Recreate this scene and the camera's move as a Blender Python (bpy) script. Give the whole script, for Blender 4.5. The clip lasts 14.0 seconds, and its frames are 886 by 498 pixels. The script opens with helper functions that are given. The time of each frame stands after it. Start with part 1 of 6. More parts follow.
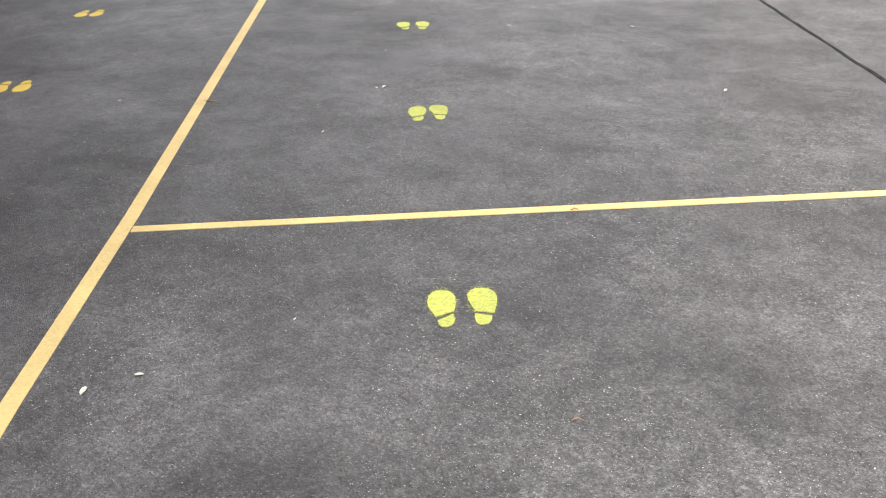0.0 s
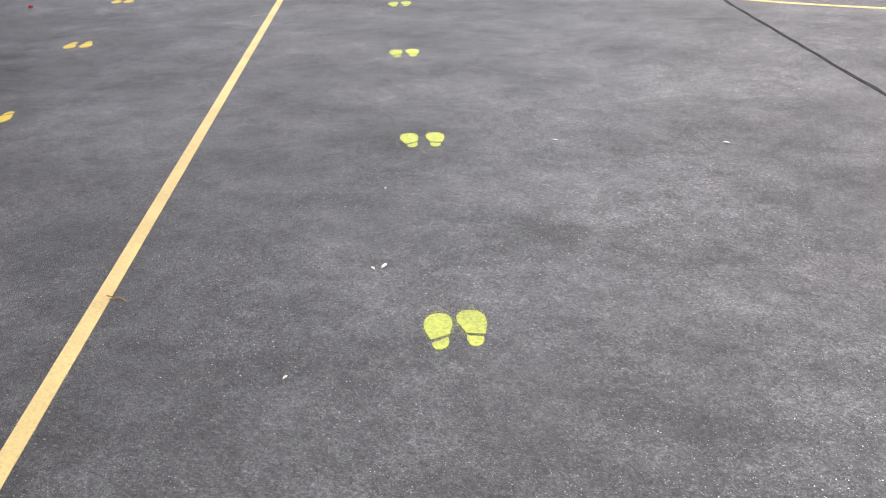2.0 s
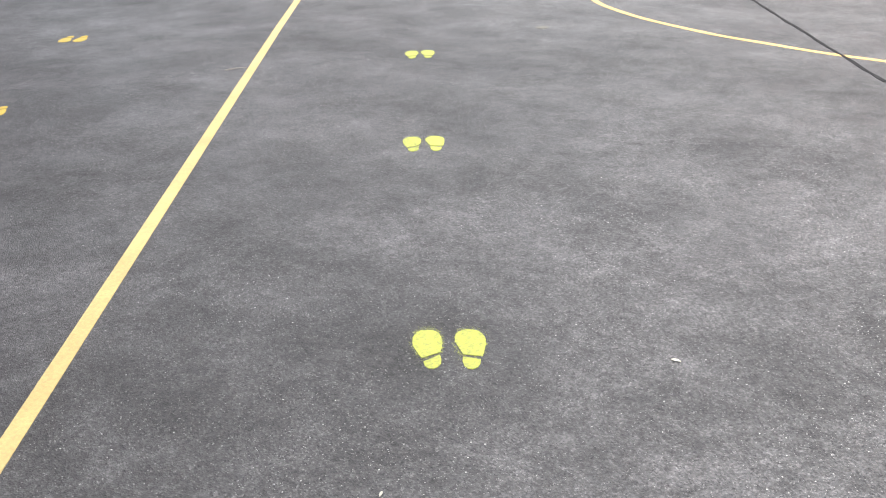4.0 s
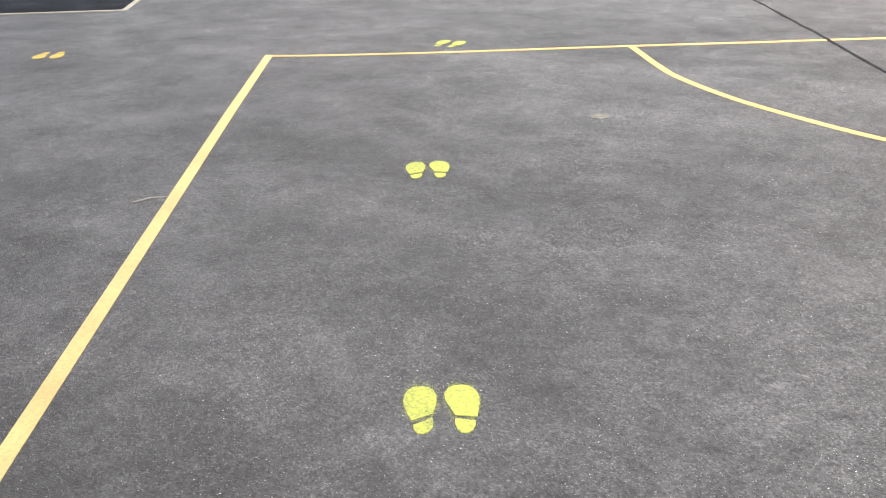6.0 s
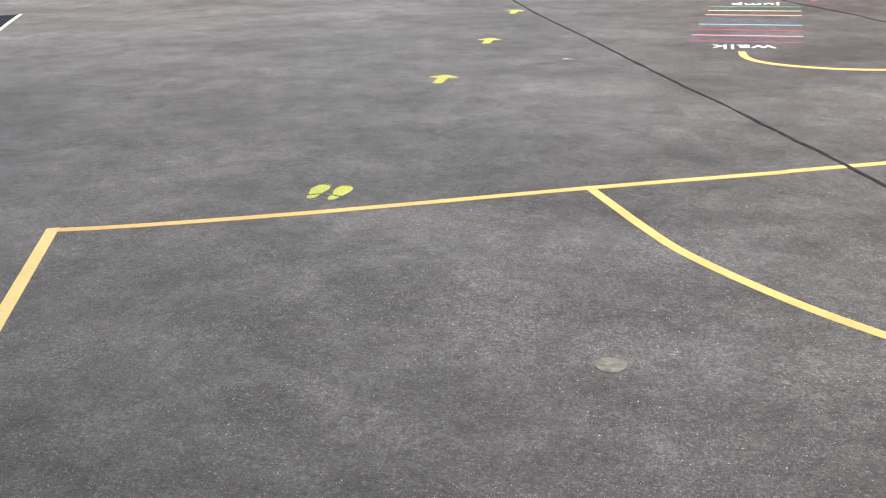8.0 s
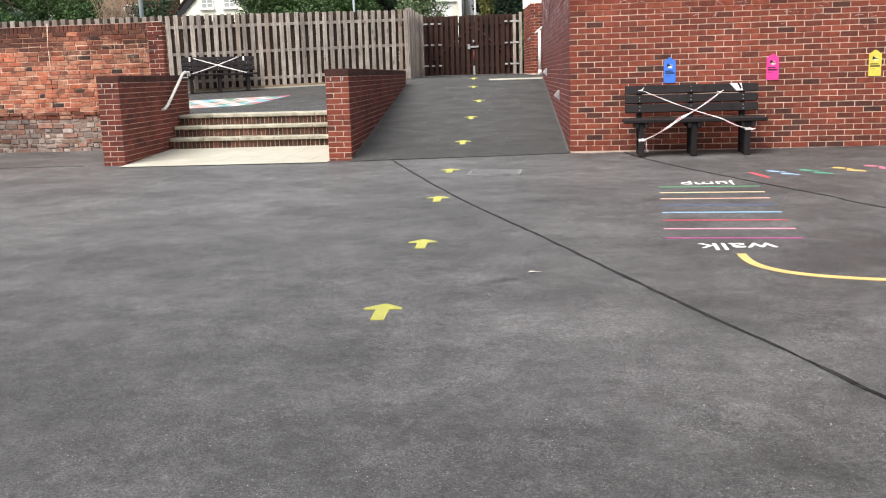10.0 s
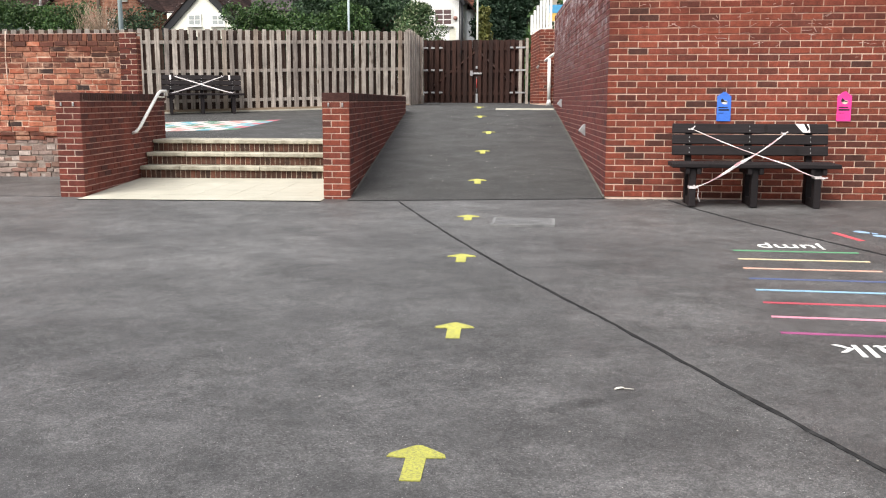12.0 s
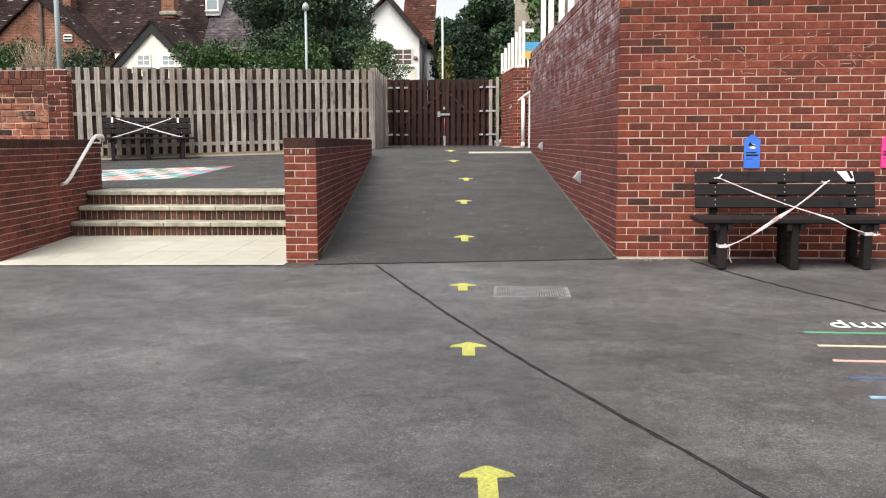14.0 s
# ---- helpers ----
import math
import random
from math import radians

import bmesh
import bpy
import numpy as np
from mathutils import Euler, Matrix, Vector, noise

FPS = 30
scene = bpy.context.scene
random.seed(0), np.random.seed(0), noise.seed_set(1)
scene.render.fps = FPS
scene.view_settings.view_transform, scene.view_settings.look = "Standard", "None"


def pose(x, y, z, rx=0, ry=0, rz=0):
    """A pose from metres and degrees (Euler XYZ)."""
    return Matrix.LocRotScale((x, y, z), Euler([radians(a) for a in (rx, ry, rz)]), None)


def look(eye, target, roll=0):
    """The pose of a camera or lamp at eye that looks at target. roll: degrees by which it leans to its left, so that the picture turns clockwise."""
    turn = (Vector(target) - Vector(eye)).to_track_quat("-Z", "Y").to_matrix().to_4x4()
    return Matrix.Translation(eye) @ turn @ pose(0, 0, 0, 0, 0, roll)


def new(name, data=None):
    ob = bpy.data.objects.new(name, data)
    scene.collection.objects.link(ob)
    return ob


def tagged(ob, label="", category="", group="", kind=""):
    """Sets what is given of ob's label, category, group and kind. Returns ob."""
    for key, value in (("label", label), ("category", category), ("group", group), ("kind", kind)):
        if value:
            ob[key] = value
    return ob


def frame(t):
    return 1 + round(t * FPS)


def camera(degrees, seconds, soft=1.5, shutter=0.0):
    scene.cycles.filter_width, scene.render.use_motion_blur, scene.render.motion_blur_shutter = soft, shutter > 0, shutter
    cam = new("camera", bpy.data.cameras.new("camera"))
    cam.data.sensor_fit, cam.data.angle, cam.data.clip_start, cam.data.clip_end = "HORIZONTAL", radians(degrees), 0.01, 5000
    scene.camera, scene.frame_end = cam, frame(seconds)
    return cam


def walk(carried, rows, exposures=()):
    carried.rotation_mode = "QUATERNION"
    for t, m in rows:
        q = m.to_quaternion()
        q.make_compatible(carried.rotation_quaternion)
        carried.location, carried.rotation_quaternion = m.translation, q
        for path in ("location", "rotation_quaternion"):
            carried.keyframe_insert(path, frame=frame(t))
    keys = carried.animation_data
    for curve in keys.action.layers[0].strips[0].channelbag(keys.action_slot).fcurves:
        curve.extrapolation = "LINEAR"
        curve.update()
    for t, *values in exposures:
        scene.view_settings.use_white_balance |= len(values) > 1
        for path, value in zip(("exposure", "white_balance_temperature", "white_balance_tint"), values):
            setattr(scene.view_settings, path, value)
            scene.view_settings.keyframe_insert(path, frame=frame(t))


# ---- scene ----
cam = camera(51.0, 14.0, soft=1.1)
PATH = [
    (0, (1.195, 0.798, 1.066), (0.458, 2.457, 0.228), -0.7),
    (0.5, (0.969, 1.209, 1.051), (0.226, 2.878, 0.236), -0.5),
    (1, (0.753, 1.616, 1.049), (0.007, 3.281, 0.23), -1.3),
    (1.5, (0.559, 2.056, 1.091), (-0.26, 3.702, 0.304), -1.8),
    (2, (0.316, 2.517, 1.107), (-0.428, 4.201, 0.324), -1.3),
    (2.5, (0.101, 3.012, 1.105), (-0.656, 4.686, 0.314), -2.0),
    (2.7, (0.014, 3.195, 1.123), (-0.78, 4.853, 0.335), -1.9),
    (4.8, (-0.934, 5.179, 1.157), (-1.685, 6.864, 0.385), 0.5),
    (5, (-1.027, 5.392, 1.137), (-1.77, 7.083, 0.37), 0.5),
    (5.5, (-1.293, 5.881, 1.148), (-2.106, 7.541, 0.385), -0.1),
    (6, (-1.608, 6.409, 1.178), (-2.389, 8.086, 0.418), -0.7),
    (6.5, (-1.89, 6.913, 1.204), (-2.694, 8.605, 0.505), -1.7),
    (7, (-2.196, 7.435, 1.203), (-2.92, 9.169, 0.518), -0.8),
    (7.2, (-2.306, 7.659, 1.224), (-2.966, 9.417, 0.536), -0.7),
    (9.3, (-3.305, 9.789, 1.361), (-3.68, 11.661, 0.766), -1.9),
    (9.5, (-3.412, 9.992, 1.388), (-3.745, 11.886, 0.839), -1.8),
    (10, (-3.578, 10.4, 1.433), (-3.847, 12.347, 1.064), -1.7),
    (10.5, (-3.737, 10.852, 1.471), (-4.001, 12.814, 1.189), -1.3),
    (11, (-3.892, 11.326, 1.482), (-4.106, 13.291, 1.183), -0.9),
    (11.5, (-4.029, 11.775, 1.472), (-4.262, 13.739, 1.172), 0.3),
    (12, (-4.165, 12.22, 1.461), (-4.398, 14.181, 1.146), 0.1),
    (12.5, (-4.32, 12.655, 1.486), (-4.511, 14.618, 1.155), -0.6),
    (13, (-4.455, 13.085, 1.481), (-4.715, 15.043, 1.167), -0.7),
    (13.5, (-4.565, 13.472, 1.477), (-4.8, 15.44, 1.204), -0.3),
    (14, (-4.65, 13.853, 1.511), (-4.79, 15.835, 1.281), -0.2),
]
walk(cam, [(t, look(eye, target, roll)) for t, eye, target, roll in PATH], exposures=[(0, 2.17, 6500, 10), (0.5, 2.15, 6420, 11), (1.5, 2.08, 6320, 13), (2.7, 2.5, 6300, 12), (5, 2.34, 6420, 10), (7.2, 2.1, 6500, 10), (9.3, 1.58, 6500, 10), (10, 1.6, 6450, 10), (10.5, 1.34, 6500, 10), (11, 1.34, 6500, 10), (11.5, 1.5, 6480, 10), (13.5, 1.64, 6420, 10), (14, 1.44, 6450, 10)])

# ---- light ----
SUN_EL, SUN_AZ = 54.0, 214.0
world = bpy.data.worlds.new("world")
scene.world = world
world.use_nodes = True
wn = world.node_tree.nodes
sky = wn.new("ShaderNodeTexSky")
sky.sky_type = "NISHITA"
sky.sun_disc = False
sky.sun_elevation, sky.sun_rotation = radians(SUN_EL), radians(SUN_AZ)
sky.air_density, sky.dust_density, sky.ozone_density = 1.0, 4.0, 1.0
soft_sky = wn.new("ShaderNodeMix")
soft_sky.data_type = "RGBA"
soft_sky.inputs[0].default_value = 0.6
soft_sky.inputs[7].default_value = (8.0, 7.9, 7.7, 1)
world.node_tree.links.new(sky.outputs[0], soft_sky.inputs[6])
world.node_tree.links.new(soft_sky.outputs[2], wn["Background"].inputs[0])
wn["Background"].inputs[1].default_value = 0.06
sun = new("sun", bpy.data.lights.new("sun", "SUN"))
sun.data.energy, sun.data.angle, sun.data.color = 1.8, radians(42), (1.0, 0.96, 0.9)
# compass: rotation 0 of the sky's sun lies towards +y and turns clockwise
SUN_DIR = Vector((math.sin(radians(SUN_AZ)) * math.cos(radians(SUN_EL)), math.cos(radians(SUN_AZ)) * math.cos(radians(SUN_EL)), math.sin(radians(SUN_EL))))
sun.matrix_world = look(SUN_DIR * 50, (0, 0, 0))

# ---- the lie of the land ----
def gz(x, y):
    """Height of the sloping playground."""
    return 0.0065 * x + 0.0324 * y - 0.4155


def rz(y):
    """Height of the ramp."""
    return min(0.335 + 0.097 * (y - 23.2), 1.345 + 0.009 * (y - 33.6))


def tz(y):
    """Height of the upper terrace."""
    return 0.86 + 0.0535 * (y - 26.2)


# ---- materials ----
class Nodes:
    """A short way to write node trees."""

    def __init__(self, name, roughness=0.8, metallic=0.0, sheen=0.5):
        self.mat = bpy.data.materials.new(name)
        self.mat.use_nodes = True
        self.tree = self.mat.node_tree
        self.bsdf = self.tree.nodes["Principled BSDF"]
        self.bsdf.inputs["Roughness"].default_value = roughness
        self.bsdf.inputs["Metallic"].default_value = metallic
        self.bsdf.inputs["Specular IOR Level"].default_value = sheen
        self.geo = self.tree.nodes.new("ShaderNodeNewGeometry")
        self.pos = self.geo.outputs["Position"]

    def link(self, a, b):
        self.tree.links.new(a, b)

    def put(self, socket, value):
        if isinstance(value, (int, float)):
            socket.default_value = value
        elif isinstance(value, tuple):
            socket.default_value = (*value, 1) if len(value) == 3 and len(socket.default_value) == 4 else value
        else:
            self.link(value, socket)

    def scaled(self, scale=(1, 1, 1), turn=0.0):
        n = self.tree.nodes.new("ShaderNodeMapping")
        self.link(self.pos, n.inputs[0])
        n.inputs["Rotation"].default_value = (0, 0, radians(turn))
        n.inputs["Scale"].default_value = scale
        return n.outputs[0]

    def noise(self, scale, detail=3.0, rough=0.55, at=None):
        n = self.tree.nodes.new("ShaderNodeTexNoise")
        self.link(at or self.pos, n.inputs["Vector"])
        n.inputs["Scale"].default_value, n.inputs["Detail"].default_value, n.inputs["Roughness"].default_value = scale, detail, rough
        return n.outputs[0]

    def cells(self, scale, out="Color", at=None, flat=False):
        n = self.tree.nodes.new("ShaderNodeTexVoronoi")
        n.voronoi_dimensions = "2D" if flat else "3D"
        self.link(at or self.pos, n.inputs["Vector"])
        n.inputs["Scale"].default_value = scale
        return n.outputs[out]

    def ramp(self, value, stops):
        n = self.tree.nodes.new("ShaderNodeValToRGB")
        self.link(value, n.inputs[0])
        while len(n.color_ramp.elements) < len(stops):
            n.color_ramp.elements.new(0.5)
        for e, (at, c) in zip(n.color_ramp.elements, stops):
            e.position, e.color = at, (c, c, c, 1) if isinstance(c, (int, float)) else (*c, 1)
        return n.outputs[0]

    def math(self, op, a, b=0.0):
        n = self.tree.nodes.new("ShaderNodeMath")
        n.operation = op
        self.put(n.inputs[0], a)
        self.put(n.inputs[1], b)
        return n.outputs[0]

    def mix(self, factor, a, b, blend="MIX"):
        n = self.tree.nodes.new("ShaderNodeMix")
        n.data_type, n.blend_type = "RGBA", blend
        self.put(n.inputs[0], factor)
        self.put(n.inputs[6], a)
        self.put(n.inputs[7], b)
        return n.outputs[2]

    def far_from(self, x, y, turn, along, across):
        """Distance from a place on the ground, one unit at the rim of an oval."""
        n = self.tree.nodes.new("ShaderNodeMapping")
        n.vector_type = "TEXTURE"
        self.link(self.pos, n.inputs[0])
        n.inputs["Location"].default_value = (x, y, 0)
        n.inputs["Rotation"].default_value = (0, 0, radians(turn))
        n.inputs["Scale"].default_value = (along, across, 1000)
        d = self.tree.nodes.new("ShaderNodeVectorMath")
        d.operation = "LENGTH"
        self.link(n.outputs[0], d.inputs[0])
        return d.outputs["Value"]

    def chance(self):
        """A number of its own for every object and every loose piece of a mesh."""
        info = self.tree.nodes.new("ShaderNodeObjectInfo")
        return self.math("FRACT", self.math("ADD", info.outputs["Random"], self.geo.outputs["Random Per Island"]))

    def red(self, colour):
        n = self.tree.nodes.new("ShaderNodeSeparateColor")
        self.link(colour, n.inputs[0])
        return n.outputs[0]

    def done(self, colour, rough=None, bump=None, strength=0.3, distance=0.01):
        self.put(self.bsdf.inputs["Base Color"], colour)
        if rough is not None:
            self.put(self.bsdf.inputs["Roughness"], rough)
        if bump is not None:
            n = self.tree.nodes.new("ShaderNodeBump")
            n.inputs["Strength"].default_value, n.inputs["Distance"].default_value = strength, distance
            self.link(bump, n.inputs["Height"])
            self.link(n.outputs[0], self.bsdf.inputs["Normal"])
        return self.mat


def asphalt(name, dark, light, speck=0.6, gloss=0.55, stains=(), sheen=0.5, vary=1.0):
    """Rolled asphalt: chips a few millimetres across, a few bright stones, soft damp-looking patches."""
    n = Nodes(name, sheen=sheen)
    warp = n.noise(1.9, 3, 0.6)
    chips = n.red(n.cells(240, flat=True))
    crumbs = n.red(n.cells(120, at=n.scaled((1, 1, 1), 33), flat=True))
    big = n.ramp(n.noise(0.42, 3, 0.5, n.scaled((0.85, 1.2, 1), 24)), [(0.32, 0.78), (0.68, 1.2)])
    blot = n.ramp(n.noise(1.15, 5, 0.58, n.scaled((0.8, 1.3, 1), 24)), [(0.34, 0.72), (0.66, 1.23)])
    mid = n.ramp(n.noise(4.2, 5, 0.6, n.scaled((1, 1, 1), 40)), [(0.3, 0.72), (0.7, 1.28)])
    close = n.ramp(n.noise(15, 4, 0.65, n.scaled((1, 1, 1), 12)), [(0.3, 0.73), (0.7, 1.27)])
    fine = n.ramp(n.noise(62, 3, 0.65), [(0.3, 0.7), (0.7, 1.3)])
    colour = n.mix(n.ramp(chips, [(0.0, 0.0), (0.12, 0.26), (0.8, 0.52), (1.0, 0.95)]), dark, light)
    colour = n.mix(1.0, colour, n.ramp(crumbs, [(0.0, 0.78), (0.6, 1.0), (1.0, 1.24)]), "MULTIPLY")
    for f in (big, blot, mid, close, fine):
        colour = n.mix(vary, colour, f, "MULTIPLY")
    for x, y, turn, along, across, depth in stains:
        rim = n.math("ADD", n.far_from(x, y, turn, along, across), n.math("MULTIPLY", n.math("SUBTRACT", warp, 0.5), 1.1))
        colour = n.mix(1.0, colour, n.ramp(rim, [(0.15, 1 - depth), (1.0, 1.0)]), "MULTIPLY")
    for scale, share, size, tone in ((260, 0.974, 0.42, 0.4), (190, 0.987, 0.34, 0.6), (110, 0.994, 0.27, 0.85)):
        stone = n.math("ADD", n.red(n.cells(scale, flat=True)), n.math("MULTIPLY", n.math("SUBTRACT", n.noise(2.3, 3), 0.5), 0.06))
        lump = n.ramp(n.cells(scale, "Distance", flat=True), [(size * 0.7, 1.0), (size, 0.0)])
        shown = n.mix(1.0, n.ramp(stone, [(share, 0.0), (share + 0.006, 1.0)]), lump, "MULTIPLY")
        colour = n.mix(n.red(shown), colour, (speck * tone, speck * 0.98 * tone, speck * 0.94 * tone))
    grit = n.math("ADD", n.cells(240, "Distance", flat=True), n.math("MULTIPLY", n.noise(60, 2), 0.5))
    return n.done(colour, n.ramp(n.noise(2.2, 4), [(0.3, gloss - 0.07), (0.7, gloss + 0.16)]), grit, 0.55, 0.004)


def paint(name, colour, wear=0.62, under=(0.06, 0.06, 0.062), tone=0.12, thin=0.12):
    n = Nodes(name, 0.62)
    chips = n.noise(160, 3, 0.7)
    worn = n.math("ADD", n.math("MULTIPLY", n.noise(5, 4), 0.55), n.math("MULTIPLY", chips, 0.45))
    shade = n.mix(1.0, colour, n.ramp(n.noise(3.1, 4), [(0.3, 1 - tone), (0.7, 1 + tone)]), "MULTIPLY")
    # the stone chips show through where the coat is thin
    shade = n.mix(n.ramp(n.noise(75, 5, 0.8, n.scaled((1, 1, 1), 7)), [(0.42, 0.0), (0.66, thin * 2.2)]), shade, tuple(c * 1.5 for c in under))
    shade = n.mix(n.ramp(worn, [(wear, 0.0), (wear + 0.05, 1.0)]), shade, under)
    return n.done(shade, n.ramp(chips, [(0.3, 0.5), (0.7, 0.8)]), chips, 0.35, 0.003)


def smears(n, colour):
    """Lime wash and soot that run over bricks and joints alike."""
    wash = n.ramp(n.noise(4.5, 5, 0.7, n.scaled((1, 1, 1.5), 17)), [(0.52, 0.0), (0.68, 0.7)])
    soot = n.ramp(n.noise(3.2, 5, 0.68, n.scaled((1, 1, 1.3), 71)), [(0.54, 0.0), (0.7, 0.8)])
    return n.mix(soot, n.mix(wash, colour, (0.56, 0.33, 0.23)), (0.085, 0.045, 0.036))


def brick_material(name, stops, stain=0.25, salts=False, smeared=False):
    n = Nodes(name, 0.88, sheen=0.25)
    colour = n.ramp(n.chance(), stops)
    grain = n.noise(90, 4, 0.65)
    colour = n.mix(1.0, colour, n.ramp(n.noise(14, 5, 0.65), [(0.3, 0.72), (0.7, 1.28)]), "MULTIPLY")
    colour = n.mix(1.0, colour, n.ramp(grain, [(0.25, 0.66), (0.75, 1.3)]), "MULTIPLY")
    colour = n.mix(1.0, colour, n.ramp(n.noise(0.9, 5, 0.65), [(0.35, 1 - stain), (0.65, 1.1)]), "MULTIPLY")
    if smeared:
        colour = smears(n, colour)
    if salts:
        # pale salts bloomed over the upper courses
        sep = n.tree.nodes.new("ShaderNodeSeparateXYZ")
        n.link(n.pos, sep.inputs[0])
        high = n.ramp(n.math("MULTIPLY", sep.outputs[2], 0.28), [(0.48, 0.0), (0.8, 1.0)])
        bloom = n.ramp(n.noise(2.2, 5, 0.68, n.scaled((1.1, 1.1, 2.0))), [(0.44, 0.0), (0.58, 1.0)])
        spots = n.ramp(n.noise(13, 4, 0.6), [(0.4, 0.15), (0.6, 1.0)])
        amount = n.mix(1.0, n.mix(1.0, high, bloom, "MULTIPLY"), spots, "MULTIPLY")
        amount = n.mix(1.0, amount, n.ramp(n.chance(), [(0.0, 0.35), (1.0, 1.0)]), "MULTIPLY")
        colour = n.mix(n.math("MULTIPLY", n.red(amount), 0.95), colour, (0.6, 0.52, 0.55))
    return n.done(colour, None, grain, 0.5, 0.006)


def mottled(name, a, b, scale, fine=60.0, rough=0.8, bump=0.3, metallic=0.0, distance=0.004, sheen=0.5, smeared=False):
    n = Nodes(name, rough, metallic, sheen)
    grain = n.noise(fine, 4, 0.65)
    colour = n.mix(n.ramp(n.noise(scale, 5, 0.62), [(0.32, 0.0), (0.68, 1.0)]), a, b)
    colour = n.mix(1.0, colour, n.ramp(grain, [(0.25, 0.8), (0.75, 1.2)]), "MULTIPLY")
    if smeared:
        colour = smears(n, colour)
    return n.done(colour, n.ramp(grain, [(0.3, rough - 0.1), (0.7, min(1, rough + 0.1))]), grain, bump, distance)


def timber(name, stops, along=(60, 60, 2.2), rough=0.8, sheen=0.3, low=0.62):
    n = Nodes(name, rough, sheen=sheen)
    grain = n.noise(1.0, 5, 0.65, n.scaled(along))
    colour = n.mix(1.0, n.ramp(n.chance(), stops), n.ramp(grain, [(0.27, low), (0.7, 1.25)]), "MULTIPLY")
    colour = n.mix(1.0, colour, n.ramp(n.noise(3.5, 5, 0.65), [(0.3, 0.72), (0.7, 1.18)]), "MULTIPLY")
    knot = n.cells(1.0, "Distance", n.scaled((7, 7, 2.6)))
    colour = n.mix(n.ramp(knot, [(0.1, 0.65), (0.2, 0.0)]), colour, n.mix(1.0, colour, (0.3, 0.24, 0.2), "MULTIPLY"))
    return n.done(colour, None, grain, 0.5, 0.005)


def foliage(name, stops):
    n = Nodes(name, 0.6, sheen=0.3)
    colour = n.mix(1.0, n.ramp(n.chance(), stops), n.ramp(n.noise(0.8, 3), [(0.3, 0.6), (0.7, 1.3)]), "MULTIPLY")
    return n.done(colour)


def tiles_far(name, a, b, course=0.11, spots=2.2, lichen=0.0):
    """Weathered roof tiles or bricks, too far off to tell apart singly."""
    n = Nodes(name, 0.9, sheen=0.12)
    patch = n.noise(0.7, 5, 0.65)
    colour = n.mix(n.ramp(patch, [(0.35, 0.0), (0.65, 1.0)]), a, b)
    cell = n.red(n.cells(1.0, at=n.scaled((5, 5, 9))))
    colour = n.mix(1.0, colour, n.ramp(cell, [(0.0, 0.6), (0.9, 1.2), (0.97, spots)]), "MULTIPLY")
    if lichen:
        spot = n.math("ADD", n.red(n.cells(1.0, at=n.scaled((3.6, 3.6, 24)))), n.math("MULTIPLY", n.math("SUBTRACT", n.noise(0.5, 3), 0.5), 0.16))
        colour = n.mix(n.ramp(spot, [(1.0 - lichen, 0.0), (1.03 - lichen, 0.6)]), colour, (0.5, 0.48, 0.46))
    w = n.tree.nodes.new("ShaderNodeTexWave")
    w.bands_direction = "Z"
    n.link(n.pos, w.inputs[0])
    w.inputs["Scale"].default_value, w.inputs["Distortion"].default_value = 0.31416 / course, 1.2
    colour = n.mix(1.0, colour, n.ramp(w.outputs[1], [(0.0, 0.7), (0.4, 1.05)]), "MULTIPLY")
    return n.done(colour, None, w.outputs[1], 0.4, 0.02)


def far_brick(name, a, b):
    """Brickwork too far off to lay singly: courses, bond and patches."""
    n = Nodes(name, 0.9, sheen=0.12)
    tex = n.tree.nodes.new("ShaderNodeTexBrick")
    turn = n.tree.nodes.new("ShaderNodeMapping")
    turn.inputs["Rotation"].default_value = (radians(-90), 0, 0)
    n.link(n.pos, turn.inputs[0])
    n.link(turn.outputs[0], tex.inputs["Vector"])
    tex.inputs["Scale"].default_value = 1.0
    tex.inputs["Brick Width"].default_value, tex.inputs["Row Height"].default_value = 0.225, 0.075
    tex.inputs["Mortar Size"].default_value = 0.008
    tex.inputs["Color1"].default_value = (*a, 1)
    tex.inputs["Color2"].default_value = (*b, 1)
    tex.inputs["Mortar"].default_value = (0.3, 0.2, 0.15, 1)
    colour = n.mix(1.0, tex.outputs[0], n.ramp(n.noise(0.8, 5, 0.65), [(0.3, 0.6), (0.7, 1.3)]), "MULTIPLY")
    colour = n.mix(1.0, colour, n.ramp(n.noise(7, 4, 0.65), [(0.3, 0.7), (0.7, 1.25)]), "MULTIPLY")
    return n.done(colour)


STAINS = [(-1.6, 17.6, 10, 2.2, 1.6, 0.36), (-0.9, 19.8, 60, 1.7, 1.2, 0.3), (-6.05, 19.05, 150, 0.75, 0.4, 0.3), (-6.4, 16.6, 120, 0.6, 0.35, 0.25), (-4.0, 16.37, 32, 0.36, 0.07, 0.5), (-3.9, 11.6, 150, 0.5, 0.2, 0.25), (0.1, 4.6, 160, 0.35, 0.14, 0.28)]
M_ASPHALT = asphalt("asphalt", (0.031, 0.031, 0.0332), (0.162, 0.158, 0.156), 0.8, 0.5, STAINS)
M_RAMP = asphalt("ramp_asphalt", (0.021, 0.021, 0.0215), (0.086, 0.084, 0.081), 0.7, 0.62, sheen=0.35, vary=0.5)
M_DARK = asphalt("painted_asphalt", (0.004, 0.006, 0.012), (0.012, 0.016, 0.028), 0.035, 0.75, sheen=0.15)
M_TAR = mottled("tar", (0.011, 0.011, 0.012), (0.042, 0.042, 0.043), 14.0, rough=0.85, sheen=0.12)
M_LINE = paint("line_paint", (0.77, 0.57, 0.23), 0.66)
M_LINE_WARM = paint("orange_line_paint", (0.71, 0.47, 0.16), 0.64)
